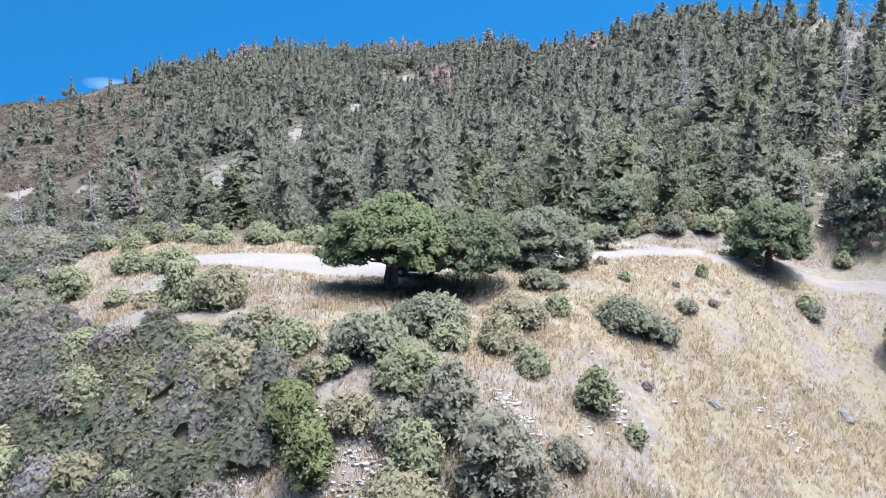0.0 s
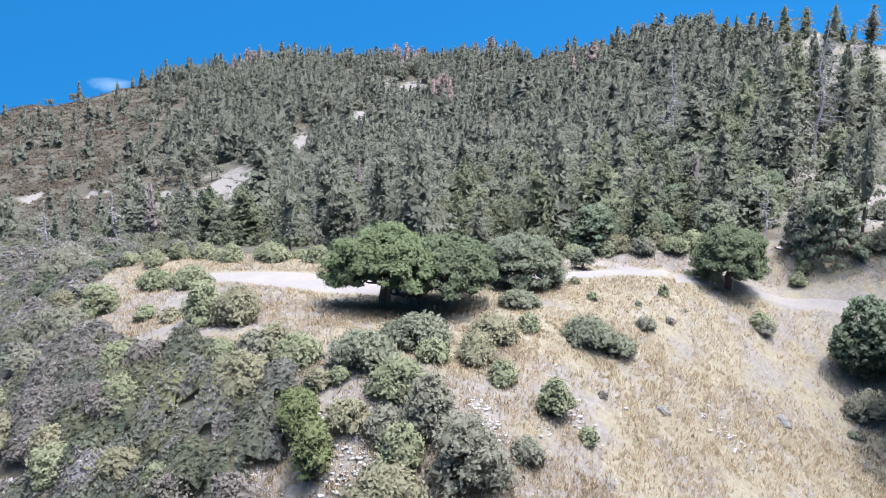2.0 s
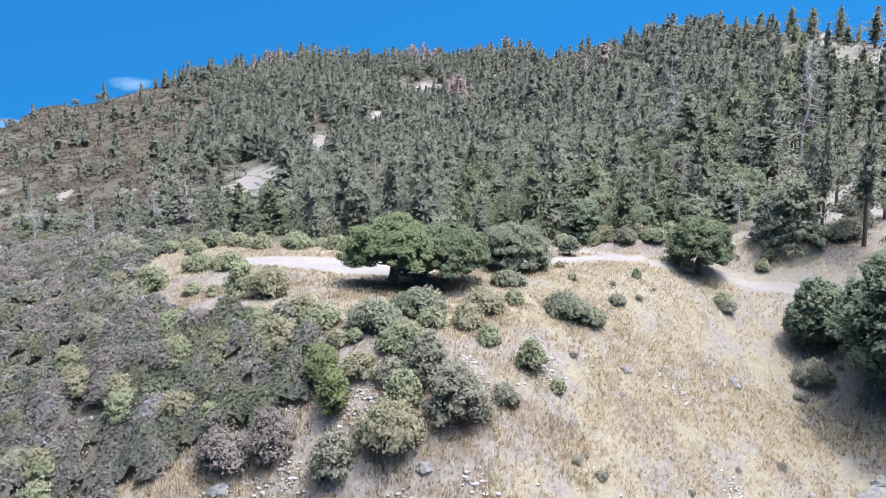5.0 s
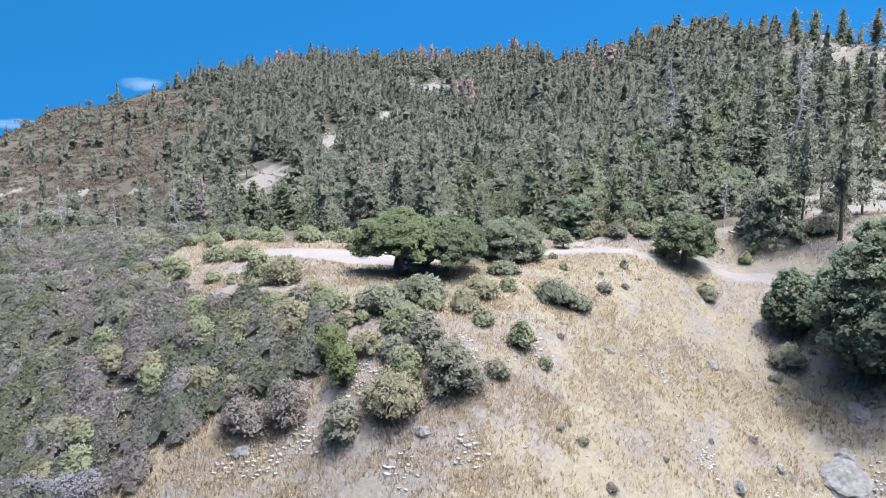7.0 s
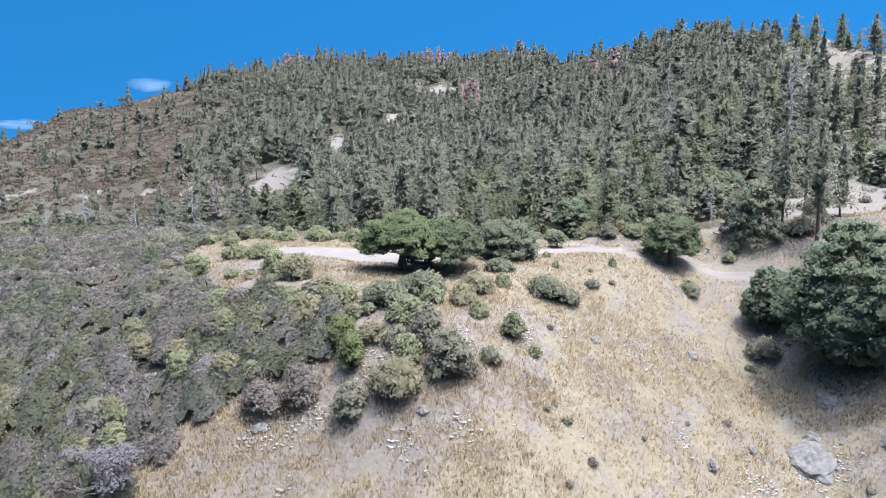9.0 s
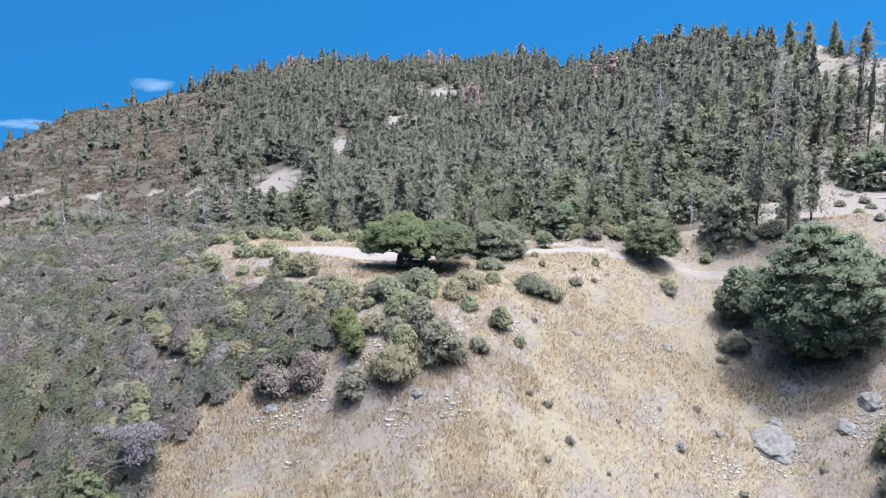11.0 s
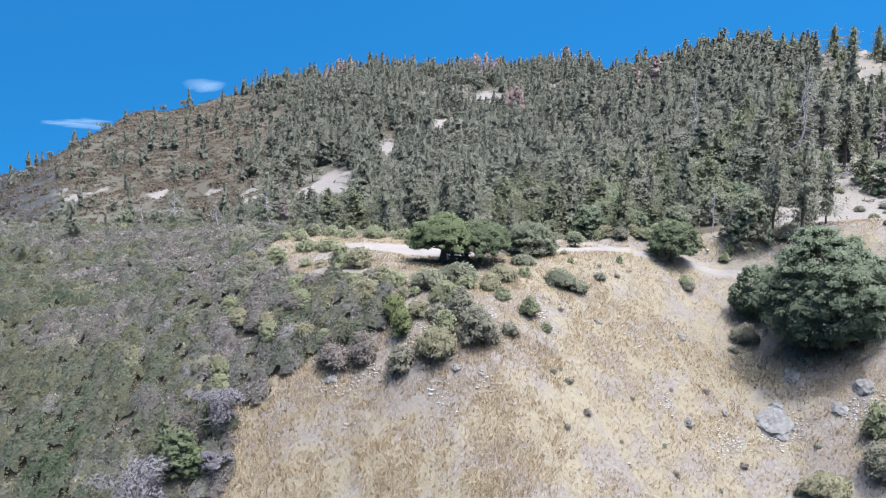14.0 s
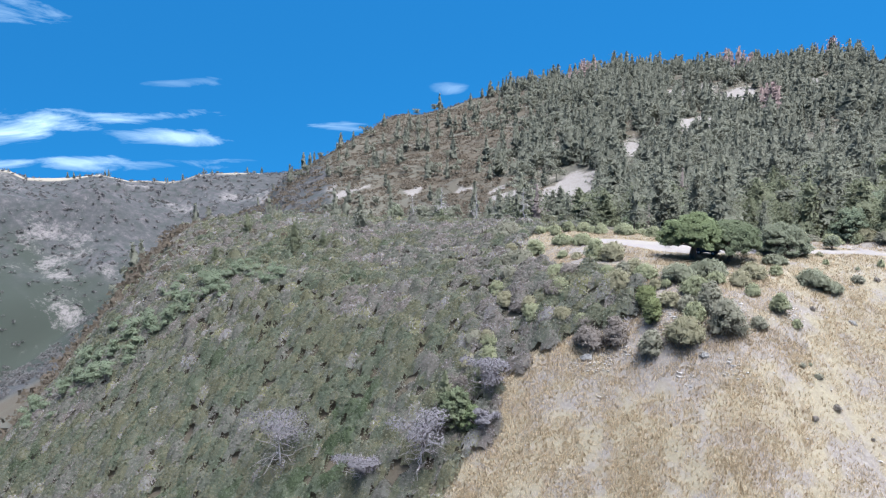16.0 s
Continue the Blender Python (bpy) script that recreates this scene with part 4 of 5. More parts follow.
def build_chaparral():
    """Closed brush: one dome a plant, side by side, with leaf sprays all over them."""
    g = np.random.default_rng(81)
    step, x0, y0 = 0.6, -176.0, -22.0
    gx, gy = np.meshgrid(x0 + step * np.arange(285), y0 + step * np.arange(330), indexing="ij")
    top, tone = np.full(gx.shape, -0.4), np.zeros(gx.shape)
    px, py = np.meshgrid(np.arange(-175, -5, 1.75), np.arange(-20, 174, 1.75))
    px, py = (c.ravel() + g.uniform(-0.8, 0.8, c.size) for c in (px, py))
    grows = g.random(px.size) < np.clip(1.4 * chaparral_here(px, py), 0, 0.985)
    px, py = px[grows], py[grows]
    patch = 0.5 + 0.5 * value_noise(px / 11, py / 11, 52)
    size, kind = g.uniform(0.9, 1.9, px.size), np.clip(0.62 * patch + 0.5 * g.random(px.size) - 0.05, 0, 0.9)
    kind = np.where(g.random(px.size) < 0.06, g.uniform(0.92, 1.0, px.size), kind)
    tall = 0.3 + size * g.uniform(0.6, 1.35, px.size) * (1 + 0.5 * (g.random(px.size) < 0.06))
    for x, y, r, h, k in zip(px, py, size, tall, kind):
        a, b = int((x - x0) / step), int((y - y0) / step)
        w = int(r / step) + 2
        cut = (slice(max(a - w, 0), a + w + 1), slice(max(b - w, 0), b + w + 1))
        d2 = ((gx[cut] - x) ** 2 + (gy[cut] - y) ** 2) / r ** 2
        dome = h * np.sqrt(np.maximum(1 - d2, 0)) - 0.15
        higher = (dome > top[cut]) & (d2 < 1)
        top[cut] = np.where(higher, dome, top[cut])
        tone[cut] = np.where(higher, k, tone[cut])
    covered = top > -0.35
    top = top - 0.12 + 0.2 * value_noise(gx / 0.9, gy / 0.9, 53)
    gz = height(gx, gy) + top
    n = gx.shape[1]
    i, j = np.arange(gx.shape[0] - 1)[:, None] * n, np.arange(n - 1)[None]
    q = np.stack([i + j, i + n + j, i + n + j + 1, i + j + 1], -1).reshape(-1, 4)
    flat = covered.ravel()
    q = q[flat[q].all(1)]
    slope = np.stack([-np.gradient(gz, step, axis=0), -np.gradient(gz, step, axis=1), 1 + 0 * gz], -1)
    soft = unit(unit(slope) + [0, 0, 0.5])
    used, q = np.unique(q, return_inverse=True)
    v = np.concatenate([np.stack([gx, gy, gz], -1), soft], -1).reshape(-1, 6)[used]
    # leaf sprays, thicker towards the grass
    cells = np.argwhere(covered[:-1, :-1])
    far = np.hypot(gx[:-1, :-1] + 5, gy[:-1, :-1] + 20)[covered[:-1, :-1]]
    pick = cells[g.choice(len(cells), 620000, p=far ** -0.7 / (far ** -0.7).sum())]
    fx, fy = g.random((2, len(pick)))
    a, b = pick.T
    z = (gz[a, b] * (1 - fx) + gz[a + 1, b] * fx) * (1 - fy) + (gz[a, b + 1] * (1 - fx) + gz[a + 1, b + 1] * fx) * fy
    c = np.stack([gx[a, b] + fx * step, gy[a, b] + fy * step, z + g.triangular(-0.05, 0.06, 0.34, len(pick))], -1)
    wide = 0.10 + 0.0012 * np.hypot(c[:, :1] - 5, c[:, 1:2] + 40)
    cv, cq = leaf_cards(g, c, soft[a, b] + 0.7 * g.normal(size=(len(pick), 3)), wide, 1.6, soft[a, b] + 0.12 * g.normal(size=(len(pick), 3)))
    tones = np.concatenate([tone.ravel()[used], np.repeat(np.clip(tone[a, b] + 0.07 * g.normal(size=len(pick)), 0, 1), 3)])
    me = mesh_from("chaparral", np.concatenate([v, cv]), q.reshape(-1, 4), cq + len(v), tones)
    tagged(mesh_part("chaparral", me, CHAPARRAL), "dense grey-green and brown chaparral covering the slope", "brush", kind="stuff")


build_chaparral()

coarse = brush_shapes(90, 5, 6, 1.9, -0.3, 0.2, 0.7, 1.1, 0.8, 30)


def hillside(x, y):
    r, b = np.hypot(x - 8, y + 60), bearing(x, y)
    open_wood = np.where(b > -20, 0.55, 1.0)
    return (scrub_cover(x, y) > 0.2) * (patches(x, y) < 0.75) * (r > 200) * (r < np.interp(b, BEARING, CREST) + 20) * (b > -64) * (b < 38) * open_wood


merged("hillside_brush", coarse, strewn(160000, 4000, -300, 330, 60, 900, lambda x, y: hillside(x, y) * (bearing(x, y) > -19), 0.7, 1.5, 5), SCRUB,
       "low brush under the mountain woods", "brush")
merged("hillside_brush", coarse, strewn(160000, 9000, -760, -60, 60, 900, lambda x, y: hillside(x, y) * (bearing(x, y) <= -17), 0.6, 1.4, 5), BROWN_SCRUB,
       "brownish low brush on the open mountainside", "brush")
big_brush = brush_shapes(96, 4, 5, 1.8, 0.2, 2.4, 1.0, 1.9, 1.5, 26)


def far_range(x, y):
    r, b = np.hypot(x - 8, y + 60), bearing(x, y)
    return (r > 560) * (r < 1520) * (b > -64) * (b < -34) * (value_noise(x / 110, y / 110, 61) + 0.6 * value_noise(x / 35, y / 35, 62) < 0.75)


merged("far_brush", big_brush, strewn(260000, 2600, -1400, -300, 250, 1400, far_range, 0.5, 1.2, 4), GREY_SCRUB, "grey-green brush on the far range", "brush")

# ---- low oaks along the flank above the ravine ----
flank = []
for k in range(75):
    f = rng.random()
    x, y = np.interp(f, (0, 0.35, 0.7, 1), (-103, -122, -134, -146)), np.interp(f, (0, 0.35, 0.7, 1), (72, 60, 52, 46))
    flank.append((x + 5 * rng.normal(), y + 4 * rng.normal(), rng.uniform(0.25, 0.48), rng.uniform(0, 6.28), int(rng.integers(6, 9))))
merged("flank_oaks", mid_base, flank, OAK_DARK, "dark green low oaks along the steep flank", "trees")

# ---- shrubs on the knoll ----
SHRUB_LABEL = {"round": "dark green rounded shrub in dry grass", "gray": "grey-green twiggy shrub on the stony slope", "sage": "low sage-green shrub with feathery leaves",
               "olive": "olive-green shrub with thin branches", "bright": "bright yellow-green leafy shrub", "dead": "leafless grey shrub of dry twigs", "cone": "dense dark green cone-shaped shrub"}
shrub_seed = 200


def shrub(kind, x, y, w, h):
    global shrub_seed
    shrub_seed += 1
    count = int(min(4400, 450 + 300 * w * h))
    stems, leaves = shrub_meshes(shrub_seed, w, h, 0.135 + 0.014 * w, count, "cone" if kind == "cone" else "dome", "" if kind == "dead" else "fine")
    ob = thing("shrub", (x, y, ground_z(x, y) - 0.05), SHRUB_LABEL[kind], "shrub", "shrubs on the knoll")
    mesh_part("woody_base", stems, DEADWOOD if kind in ("dead", "gray") else BARK, ob)
    mesh_part("foliage", leaves, BUSH["round" if kind == "cone" else kind], ob)


shrub("cone", 9.5, 45.6, 2.8, 3.0)
shrub("round", 5.7, 47.5, 2.4, 1.8)
shrub("round", 11.8, 44.9, 1.4, 1.3)
shrub("gray", 6.9, 40.9, 2.3, 1.8)
shrub("sage", 13.9, 57.3, 5.0, 2.4)
shrub("sage", 16.6, 57.3, 3.6, 1.6)
shrub("olive", 3.8, 50.2, 3.3, 2.2)
shrub("olive", 5.4, 54.2, 3.8, 2.5)
shrub("round", 8.7, 56.8, 2.2, 1.6)
shrub("sage", 8.4, 63.2, 4.2, 1.5)
shrub("round", 16.1, 66.4, 1.0, 0.9)
shrub("round", 24.5, 71.0, 1.2, 1.3)
shrub("gray", 20.6, 63.0, 2.4, 1.1)
shrub("gray", 36.5, 73.5, 2.6, 1.6)
shrub("round", 45.1, 84.6, 1.9, 1.7)
shrub("sage", -4.9, 47.8, 5.2, 2.9)
shrub("sage", -1.0, 52.4, 6.2, 2.5)
shrub("round", -2.0, 44.6, 4.0, 3.0)
shrub("round", 0.4, 49.6, 2.6, 1.8)
shrub("gray", 0.3, 40.8, 3.4, 4.4)
shrub("round", -1.5, 38.8, 3.0, 3.0)
shrub("gray", -2.7, 40.9, 2.8, 2.2)
shrub("gray", 2.8, 37.8, 4.6, 5.0)
shrub("olive", -5.4, 42.0, 3.2, 2.1)
shrub("olive", -8.0, 45.6, 2.3, 1.5)
shrub("round", -6.5, 45.8, 1.6, 1.2)
shrub("gray", -13.6, 49.8, 3.0, 2.4)
shrub("olive", -12.3, 50.4, 2.7, 2.6)
shrub("round", -10.2, 49.0, 3.7, 2.3)
shrub("round", -20.1, 57.5, 3.9, 3.5)
shrub("olive", -16.9, 56.6, 4.2, 3.4)
shrub("round", -33.9, 67.4, 3.9, 3.4)
shrub("gray", -34.3, 61.2, 4.7, 3.2)
shrub("olive", -40.6, 73.0, 2.7, 2.0)
shrub("gray", -45.5, 85.0, 9.4, 4.4)
shrub("gray", -37.0, 62.5, 4.0, 3.0)
shrub("round", -29.8, 72.4, 5.0, 2.2)
shrub("round", -25.6, 71.0, 4.6, 2.2)
shrub("round", -27.0, 61.8, 2.4, 1.4)
shrub("olive", -23.9, 60.1, 1.9, 1.2)
shrub("bright", -8.9, 42.4, 3.5, 3.4)
shrub("bright", -7.4, 39.4, 3.0, 4.0)
shrub("olive", -13.7, 46.6, 4.7, 2.7)
shrub("gray", -6.8, 34.8, 3.4, 3.8)
shrub("olive", -2.3, 36.1, 5.4, 3.8)
shrub("dead", -12.3, 37.5, 3.5, 4.0)
shrub("dead", -16.2, 37.6, 4.3, 2.8)
shrub("gray", 44.1, 65.6, 4.4, 2.8)
shrub("round", 54.7, 41.2, 4.2, 5.0)
shrub("gray", 53.3, 36.2, 5.2, 4.6)
shrub("olive", 47.0, 36.8, 7.0, 2.4)
shrub("round", 36.2, 74.0, 2.6, 1.8)
shrub("round", 46.4, 85.9, 2.1, 1.9)
for i in range(26):
    x, y = rng.uniform(-36, -9), rng.uniform(34, 58)
    if scrub_cover(x, y) > 0.4:
        shrub(("olive", "gray", "round", "dead", "round")[i % 5], x, y, rng.uniform(2.4, 4.2), rng.uniform(1.6, 2.8))
for i in range(30):
    x, y = rng.uniform(10, 58), rng.uniform(26, 74)
    if scrub_cover(x, y) < 0.2 and y < 76:
        s = rng.uniform(0.4, 1.1)
        shrub(("gray", "dead", "sage")[i % 3], x, y, s, s * 0.6)

for x in np.arange(-40, -4, 2.6):
    shrub(("round", "olive", "gray", "round")[int(x * 3) % 4], x + rng.normal() * 0.6, 84.5 - 0.12 * (x + 22) + rng.normal() * 1.6, rng.uniform(2.2, 4.0), rng.uniform(1.2, 2.4))
for x in np.arange(8, 42, 2.3):
    shrub(("olive", "round", "gray", "round")[int(x) % 4], x + rng.normal() * 0.5, 88.3 + 0.04 * (x - 8) + rng.normal() * 0.7, rng.uniform(2.4, 4.4), rng.uniform(1.4, 3.0))
for x, y, w, h in ((52, 98, 4.5, 3.6), (62, 122, 5.5, 4.2), (60, 89, 4.5, 3.2), (56.5, 85.5, 5, 3.0), (66, 104, 4, 3), (71, 128, 5, 4), (57, 108, 4, 3.4)):
    shrub("gray", x, y, w, h)
for i in range(110):
    x, y = rng.uniform(62, 135), rng.uniform(82, 230)
    if scrub_cover(x, y) < 0.6:
        s = rng.uniform(1.0, 2.6)
        shrub(("gray", "olive", "gray", "round")[i % 4], x, y, s, s * 0.6)
for x in np.arange(4, 17, 2.2):
    shrub(("olive", "gray", "round")[int(x) % 3], x + rng.normal() * 0.5, 68.0 + 0.45 * (x - 4) + rng.normal() * 0.5, rng.uniform(1.0, 1.9), rng.uniform(0.5, 1.0))

# ---- dead trees and logs ----
def snag(x, y, tall, width, seed, label="bleached dead tree with bare branches", **more):
    ob = mesh_part("dead_tree", bare_tree(seed, tall, width, **more), DEADWOOD)
    ob.matrix_basis = pose(x, y, ground_z(x, y), 0, 0, seed * 40.0)
    tagged(ob, label, "dead tree", "dead trees")


snag(-73, 111, 10, 7, 1)
snag(-66, 118, 9, 4, 2)
snag(-58, 112, 8, 5, 3)
snag(-48, 104, 9, 5, 4)
snag(-85, 118, 9, 4, 5)
snag(64, 205, 27, 13, 6, boughs=60, base=0.45, droop=-0.4)
snag(81.5, 158.5, 31, 15, 7, boughs=90, base=0.45, droop=-0.5)
snag(45, 95, 8, 4, 8)
snag(47, 88.5, 6.5, 5, 9)
snag(57, 97, 8, 5, 10)
snag(-10.5, 38.6, 2.6, 3.2, 12, "grey dead brush with forked branches", boughs=16, base=0.07)
snag(13.0, 42.2, 1.2, 2.4, 13, "low dead brush on the stony slope", boughs=14, base=0.05)




def dry_tree(x, y, tall, width, seed):
    """A leafless tree whose fine twigs make a grey haze."""
    g = np.random.default_rng(seed)
    cl = [(g.normal() * width * 0.2, g.normal() * width * 0.2, tall * g.uniform(0.45, 0.9), width * g.uniform(0.1, 0.18)) for _ in range(16)]
    ob = thing("dead_tree", (x, y, ground_z(x, y)), "grey leafless dead tree with fine twigs", "dead tree", "dead trees")
    mesh_part("trunk", bare_tree(seed, tall, width, 40, 0.2, 3), DEADWOOD, ob)
    mesh_part("twig_crown", mesh_from("twig_crown", *clumped_crown(g, cl, 0.16, 4200, 0.9, True, "")), TWIGS, ob)


dry_tree(-64.7, 26.5, 10, 13, 14)
dry_tree(-37.4, 23.9, 9.5, 9, 15)
dry_tree(-30.6, 32.6, 6, 7, 16)
dry_tree(-47, 23, 5, 6, 17)
dry_tree(-29, 27.5, 4, 4, 18)
tree("oak_tree", (-34.6, 29.4), oak(19, 6.5, 6.6, 0.22, 0.2, 6000, 0.1, 2, 0.15), (BARK, OAK_MID), "green oak among dead grey branches", "oaks on the knoll")
tree("oak_tree", (-31.5, 28.6), oak(20, 4.2, 4.0, 0.18, 0.2, 3000, 0.1, 1, 0.1), (BARK, OAK_LEAF), "low green oak at the edge of the grass", "oaks on the knoll")
snag(-9.4, 70.2, 0.8, 3.0, 19, "broken dead branches piled on the dirt", boughs=14, base=0.06)
for k, (x, y, s) in enumerate(((-100, 82.5, 0.55), (-94, 86, 0.42), (-92, 101, 0.55), (-49, 105, 0.6), (-36, 99, 0.42), (-129, 101, 0.45), (-122, 79, 0.4), (-108, 95, 0.35),
                              (-70, 104, 0.5), (-56, 108, 0.55), (-36.5, 30.5, 0.5), (-32, 33, 0.35))):
    ob = copy_thing(first[k % 5], pose(x, y, ground_z(x, y), 0, 0, 50.0 * k))
    ob.scale = (s, s, s)


# tall open-crowned pines on the bare slope: x, y, width and height against the first
slope_pine = tree("pine_tree", (98, 157), pine(39, 26, 9.5, 0.34, 24, 16, 0.5, 0.32, 0.5), (BARK, NEEDLE_GREY), "tall open pine with a clear trunk", "trees behind the knoll")
for k, (x, y, wide, high) in enumerate(((115, 183, 0.8, 1.1), (116.5, 179, 0.7, 1.0), (119, 175, 0.7, 1.05), (126, 186, 0.9, 1.05), (96, 165, 1.0, 0.85), (88, 160, 1.1, 1.0), (54, 87, 0.55, 0.68),
                                        (68, 112, 0.7, 0.65),  (57.5, 82.3, 0.75, 0.7), (188, 335, 1.2, 0.6), (196, 350, 1.2, 0.62))):
    ob = copy_thing(slope_pine, pose(x, y, ground_z(x, y), 0, 0, 70.0 * k))
    ob.scale = (wide, wide, high)
# dense ones beside them: x, y, kind, width, height
for k, (x, y, kind, wide, high) in enumerate(((75, 163, 2, 1.2, 1.4), (80, 165, 0, 1.3, 1.6), (84, 166, 2, 1.1, 1.5), (70, 167, 0, 1.2, 1.4), (66, 160, 1, 1.2, 1.5), (132, 229, 1, 1.0, 1.1),
                                              (138, 245, 1, 0.9, 1.1), (128, 236, 0, 0.8, 0.9), (81, 137, 3, 0.8, 1.1), (166, 452, 0, 0.9, 1.0), (150, 330, 1, 1.0, 0.8), (162, 350, 3, 1.0, 1.0),
                                              (172, 372, 1, 0.9, 0.7), (176, 392, 3, 0.9, 0.9), (181, 383, 1, 0.9, 1.15), (187, 366, 0, 0.8, 1.0), (179, 404, 1, 1.0, 1.3), (172, 432, 2, 0.8, 0.9),
                                              (183, 388, 0, 0.7, 0.9), (190, 372, 1, 0.7, 0.9), (168, 440, 1, 0.9, 1.1), (186, 356, 3, 1.0, 0.9),
                                              (61, 89.5, 4, 0.7, 0.85), (64.5, 90.6, 4, 0.65, 0.72), (50, 86.5, 6, 0.9, 1.1), (54.5, 92, 2, 0.6, 0.8), (47.6, 90, 7, 0.6, 0.7))):
    ob = copy_thing(first[kind], pose(x, y, ground_z(x, y), 0, 0, 70.0 * k))
    ob.scale = (wide, wide, high)


def log(x, y, length, turn, tilt=0.0, r=0.16):
    g = np.random.default_rng(int(abs(x * 10)))
    a = crooked(g, (-length / 2, 0, 0), (length / 2, 0, 0), 7, 0.02)
    v, q = tube(a, np.linspace(r, r * 0.6, 7), 8)
    ob = mesh_part("fallen_log", mesh_from("fallen_log", v, q), DEADWOOD)
    ob.matrix_basis = pose(x, y, ground_z(x, y) + r * 0.8, 0, tilt, turn)
    tagged(ob, "grey fallen log lying on the slope", "log", "fallen logs")


log(46, 90.5, 6, 40, 12)
log(92, 121, 6, 150, 6, 0.3)
log(43, 88, 3.5, 60, 8)
log(66, 60, 9, 100, 4)
log(67.2, 60.5, 8, 96, 4, 0.12)

# ---- stones ----
def boulder(x, y, w, d, h, seed, label="pale weathered boulder half buried in grass"):
    bm = bmesh.new()
    bmesh.ops.create_icosphere(bm, subdivisions=3, radius=0.5)
    for v in bm.verts:
        n = v.co.normalized()
        k = 1 + 0.34 * noise.noise(n * 1.6 + Vector((seed, 0, 0))) + 0.26 * noise.noise(n * 4 + Vector((0, seed, 0))) + 0.16 * noise.noise(n * 9)
        v.co = Vector((n.x * w * k, n.y * d * k, n.z * h * k)) * 0.5
    ob = part("boulder", bm, BOULDER, None)
    gx = ground_z(x + 1, y) - ground_z(x - 1, y)
    gy = ground_z(x, y + 1) - ground_z(x, y - 1)
    ob.matrix_basis = pose(x, y, ground_z(x, y) - 0.02 * h, math.degrees(math.atan(gy / 2)), -math.degrees(math.atan(gx / 2)), 0)
    tagged(ob, label, "boulder", "boulders on the slope")


boulder(44.2, 49.1, 5.2, 6.0, 1.7, 1, "large pale boulder with cracks on the slope")
boulder(31.4, 45.0, 1.2, 1.6, 1.7, 2)
boulder(37.4, 49.9, 0.9, 1.4, 1.0, 3)
boulder(48.5, 56.2, 2.4, 2.8, 1.5, 4)
boulder(55.7, 49.2, 2.4, 3.2, 1.6, 5)
boulder(45.2, 52.0, 2.2, 2.0, 1.2, 6)
boulder(43.0, 50.0, 2.0, 1.6, 1.1, 7)
boulder(52.0, 47.5, 2.2, 2.6, 1.1, 8)
boulder(33.0, 60.0, 1.8, 1.4, 0.8, 9)
boulder(19.5, 52.5, 1.3, 0.9, 0.6, 10)
boulder(-3.0, 41.6, 1.0, 0.8, 0.6, 11)
boulder(2.6, 42.2, 0.9, 0.9, 0.6, 12)
boulder(0.5, 34.2, 1.4, 1.2, 0.7, 13)
boulder(-16.0, 35.6, 2.0, 1.4, 0.8, 14)


def stone_shapes():
    out = []
    for k in range(5):
        g = np.random.default_rng(300 + k)
        v = np.array([(x, y, z) for x in (-1, 1) for y in (-1, 1) for z in (-0.6, 0.7)], float) * 0.5
        v = v * g.uniform(0.35, 1.3, v.shape) * (1.2, 0.8, 0.4)
        out.append((v, np.array([(0, 1, 3, 2), (4, 6, 7, 5), (0, 4, 5, 1), (2, 3, 7, 6), (0, 2, 6, 4), (1, 5, 7, 3)])))
    return out


OUTCROPS = ((3.6, 43.9, 0.6), (3.9, 42.9, 0.6), (4.7, 41.8, 0.9), (8.5, 43.9, 0.5), (10.8, 46.7, 0.8), (11.0, 48.3, 0.6), (-3.6, 43.3, 0.5), (-1.9, 42.9, 0.8),
            (-7.2, 42.6, 0.8), (-5.0, 40.0, 1.5), (-1.1, 32.1, 1.0), (-10.2, 35.5, 1.2), (4.5, 42.0, 0.8), (-2.1, 43.3, 0.7), (4.4, 32.9, 1.0), (-12.5, 35.1, 1.0),
            (-14.5, 34.7, 1.2), (-17.3, 34.9, 1.0), (-4.4, 38.7, 1.3), (-12.4, 30.3, 0.8), (25.1, 54.1, 1.2), (28.2, 46.6, 1.2), (45, 48, 2.5), (37, 45, 2.0), (55, 46, 2.5))


def stony(x, y):
    s = 0.003 + 0 * x
    for a, b, r in OUTCROPS:
        s = s + 0.9 * np.exp(-((x - a) ** 2 + (y - b) ** 2) / r ** 2)
    return np.clip(s, 0, 1) * (scrub_cover(x, y) < 0.5) * (y < 62)


merged("loose_stones", stone_shapes(), [(x, y, s ** 2, t, k) for x, y, s, t, k in strewn(90000, 1900, -24, 62, 20, 64, stony, 0.2, 0.72, 5)], STONE,
       "pale loose stones strewn over the slope", "stones")

# ---- dry grass ----
def grass_shapes():
    out = []
    for k in range(6):
        g = np.random.default_rng(400 + k)
        vs = []
        for _ in range(5):
            a, r = g.uniform(0, 6.28), g.uniform(0, 0.38)
            c = np.array([math.cos(a * 3) * r, math.sin(a * 3) * r, -0.04])
            side = np.array([math.cos(a), math.sin(a), 0]) * 0.035
            top = c + np.array([g.normal() * 0.12, g.normal() * 0.12, g.uniform(0.3, 0.62)])
            vs += [c - side, c + side, top]
        out.append((np.column_stack([vs, np.tile([0.1, -0.05, 1.0], (len(vs), 1))]), np.arange(len(vs)).reshape(-1, 3)))
    return out


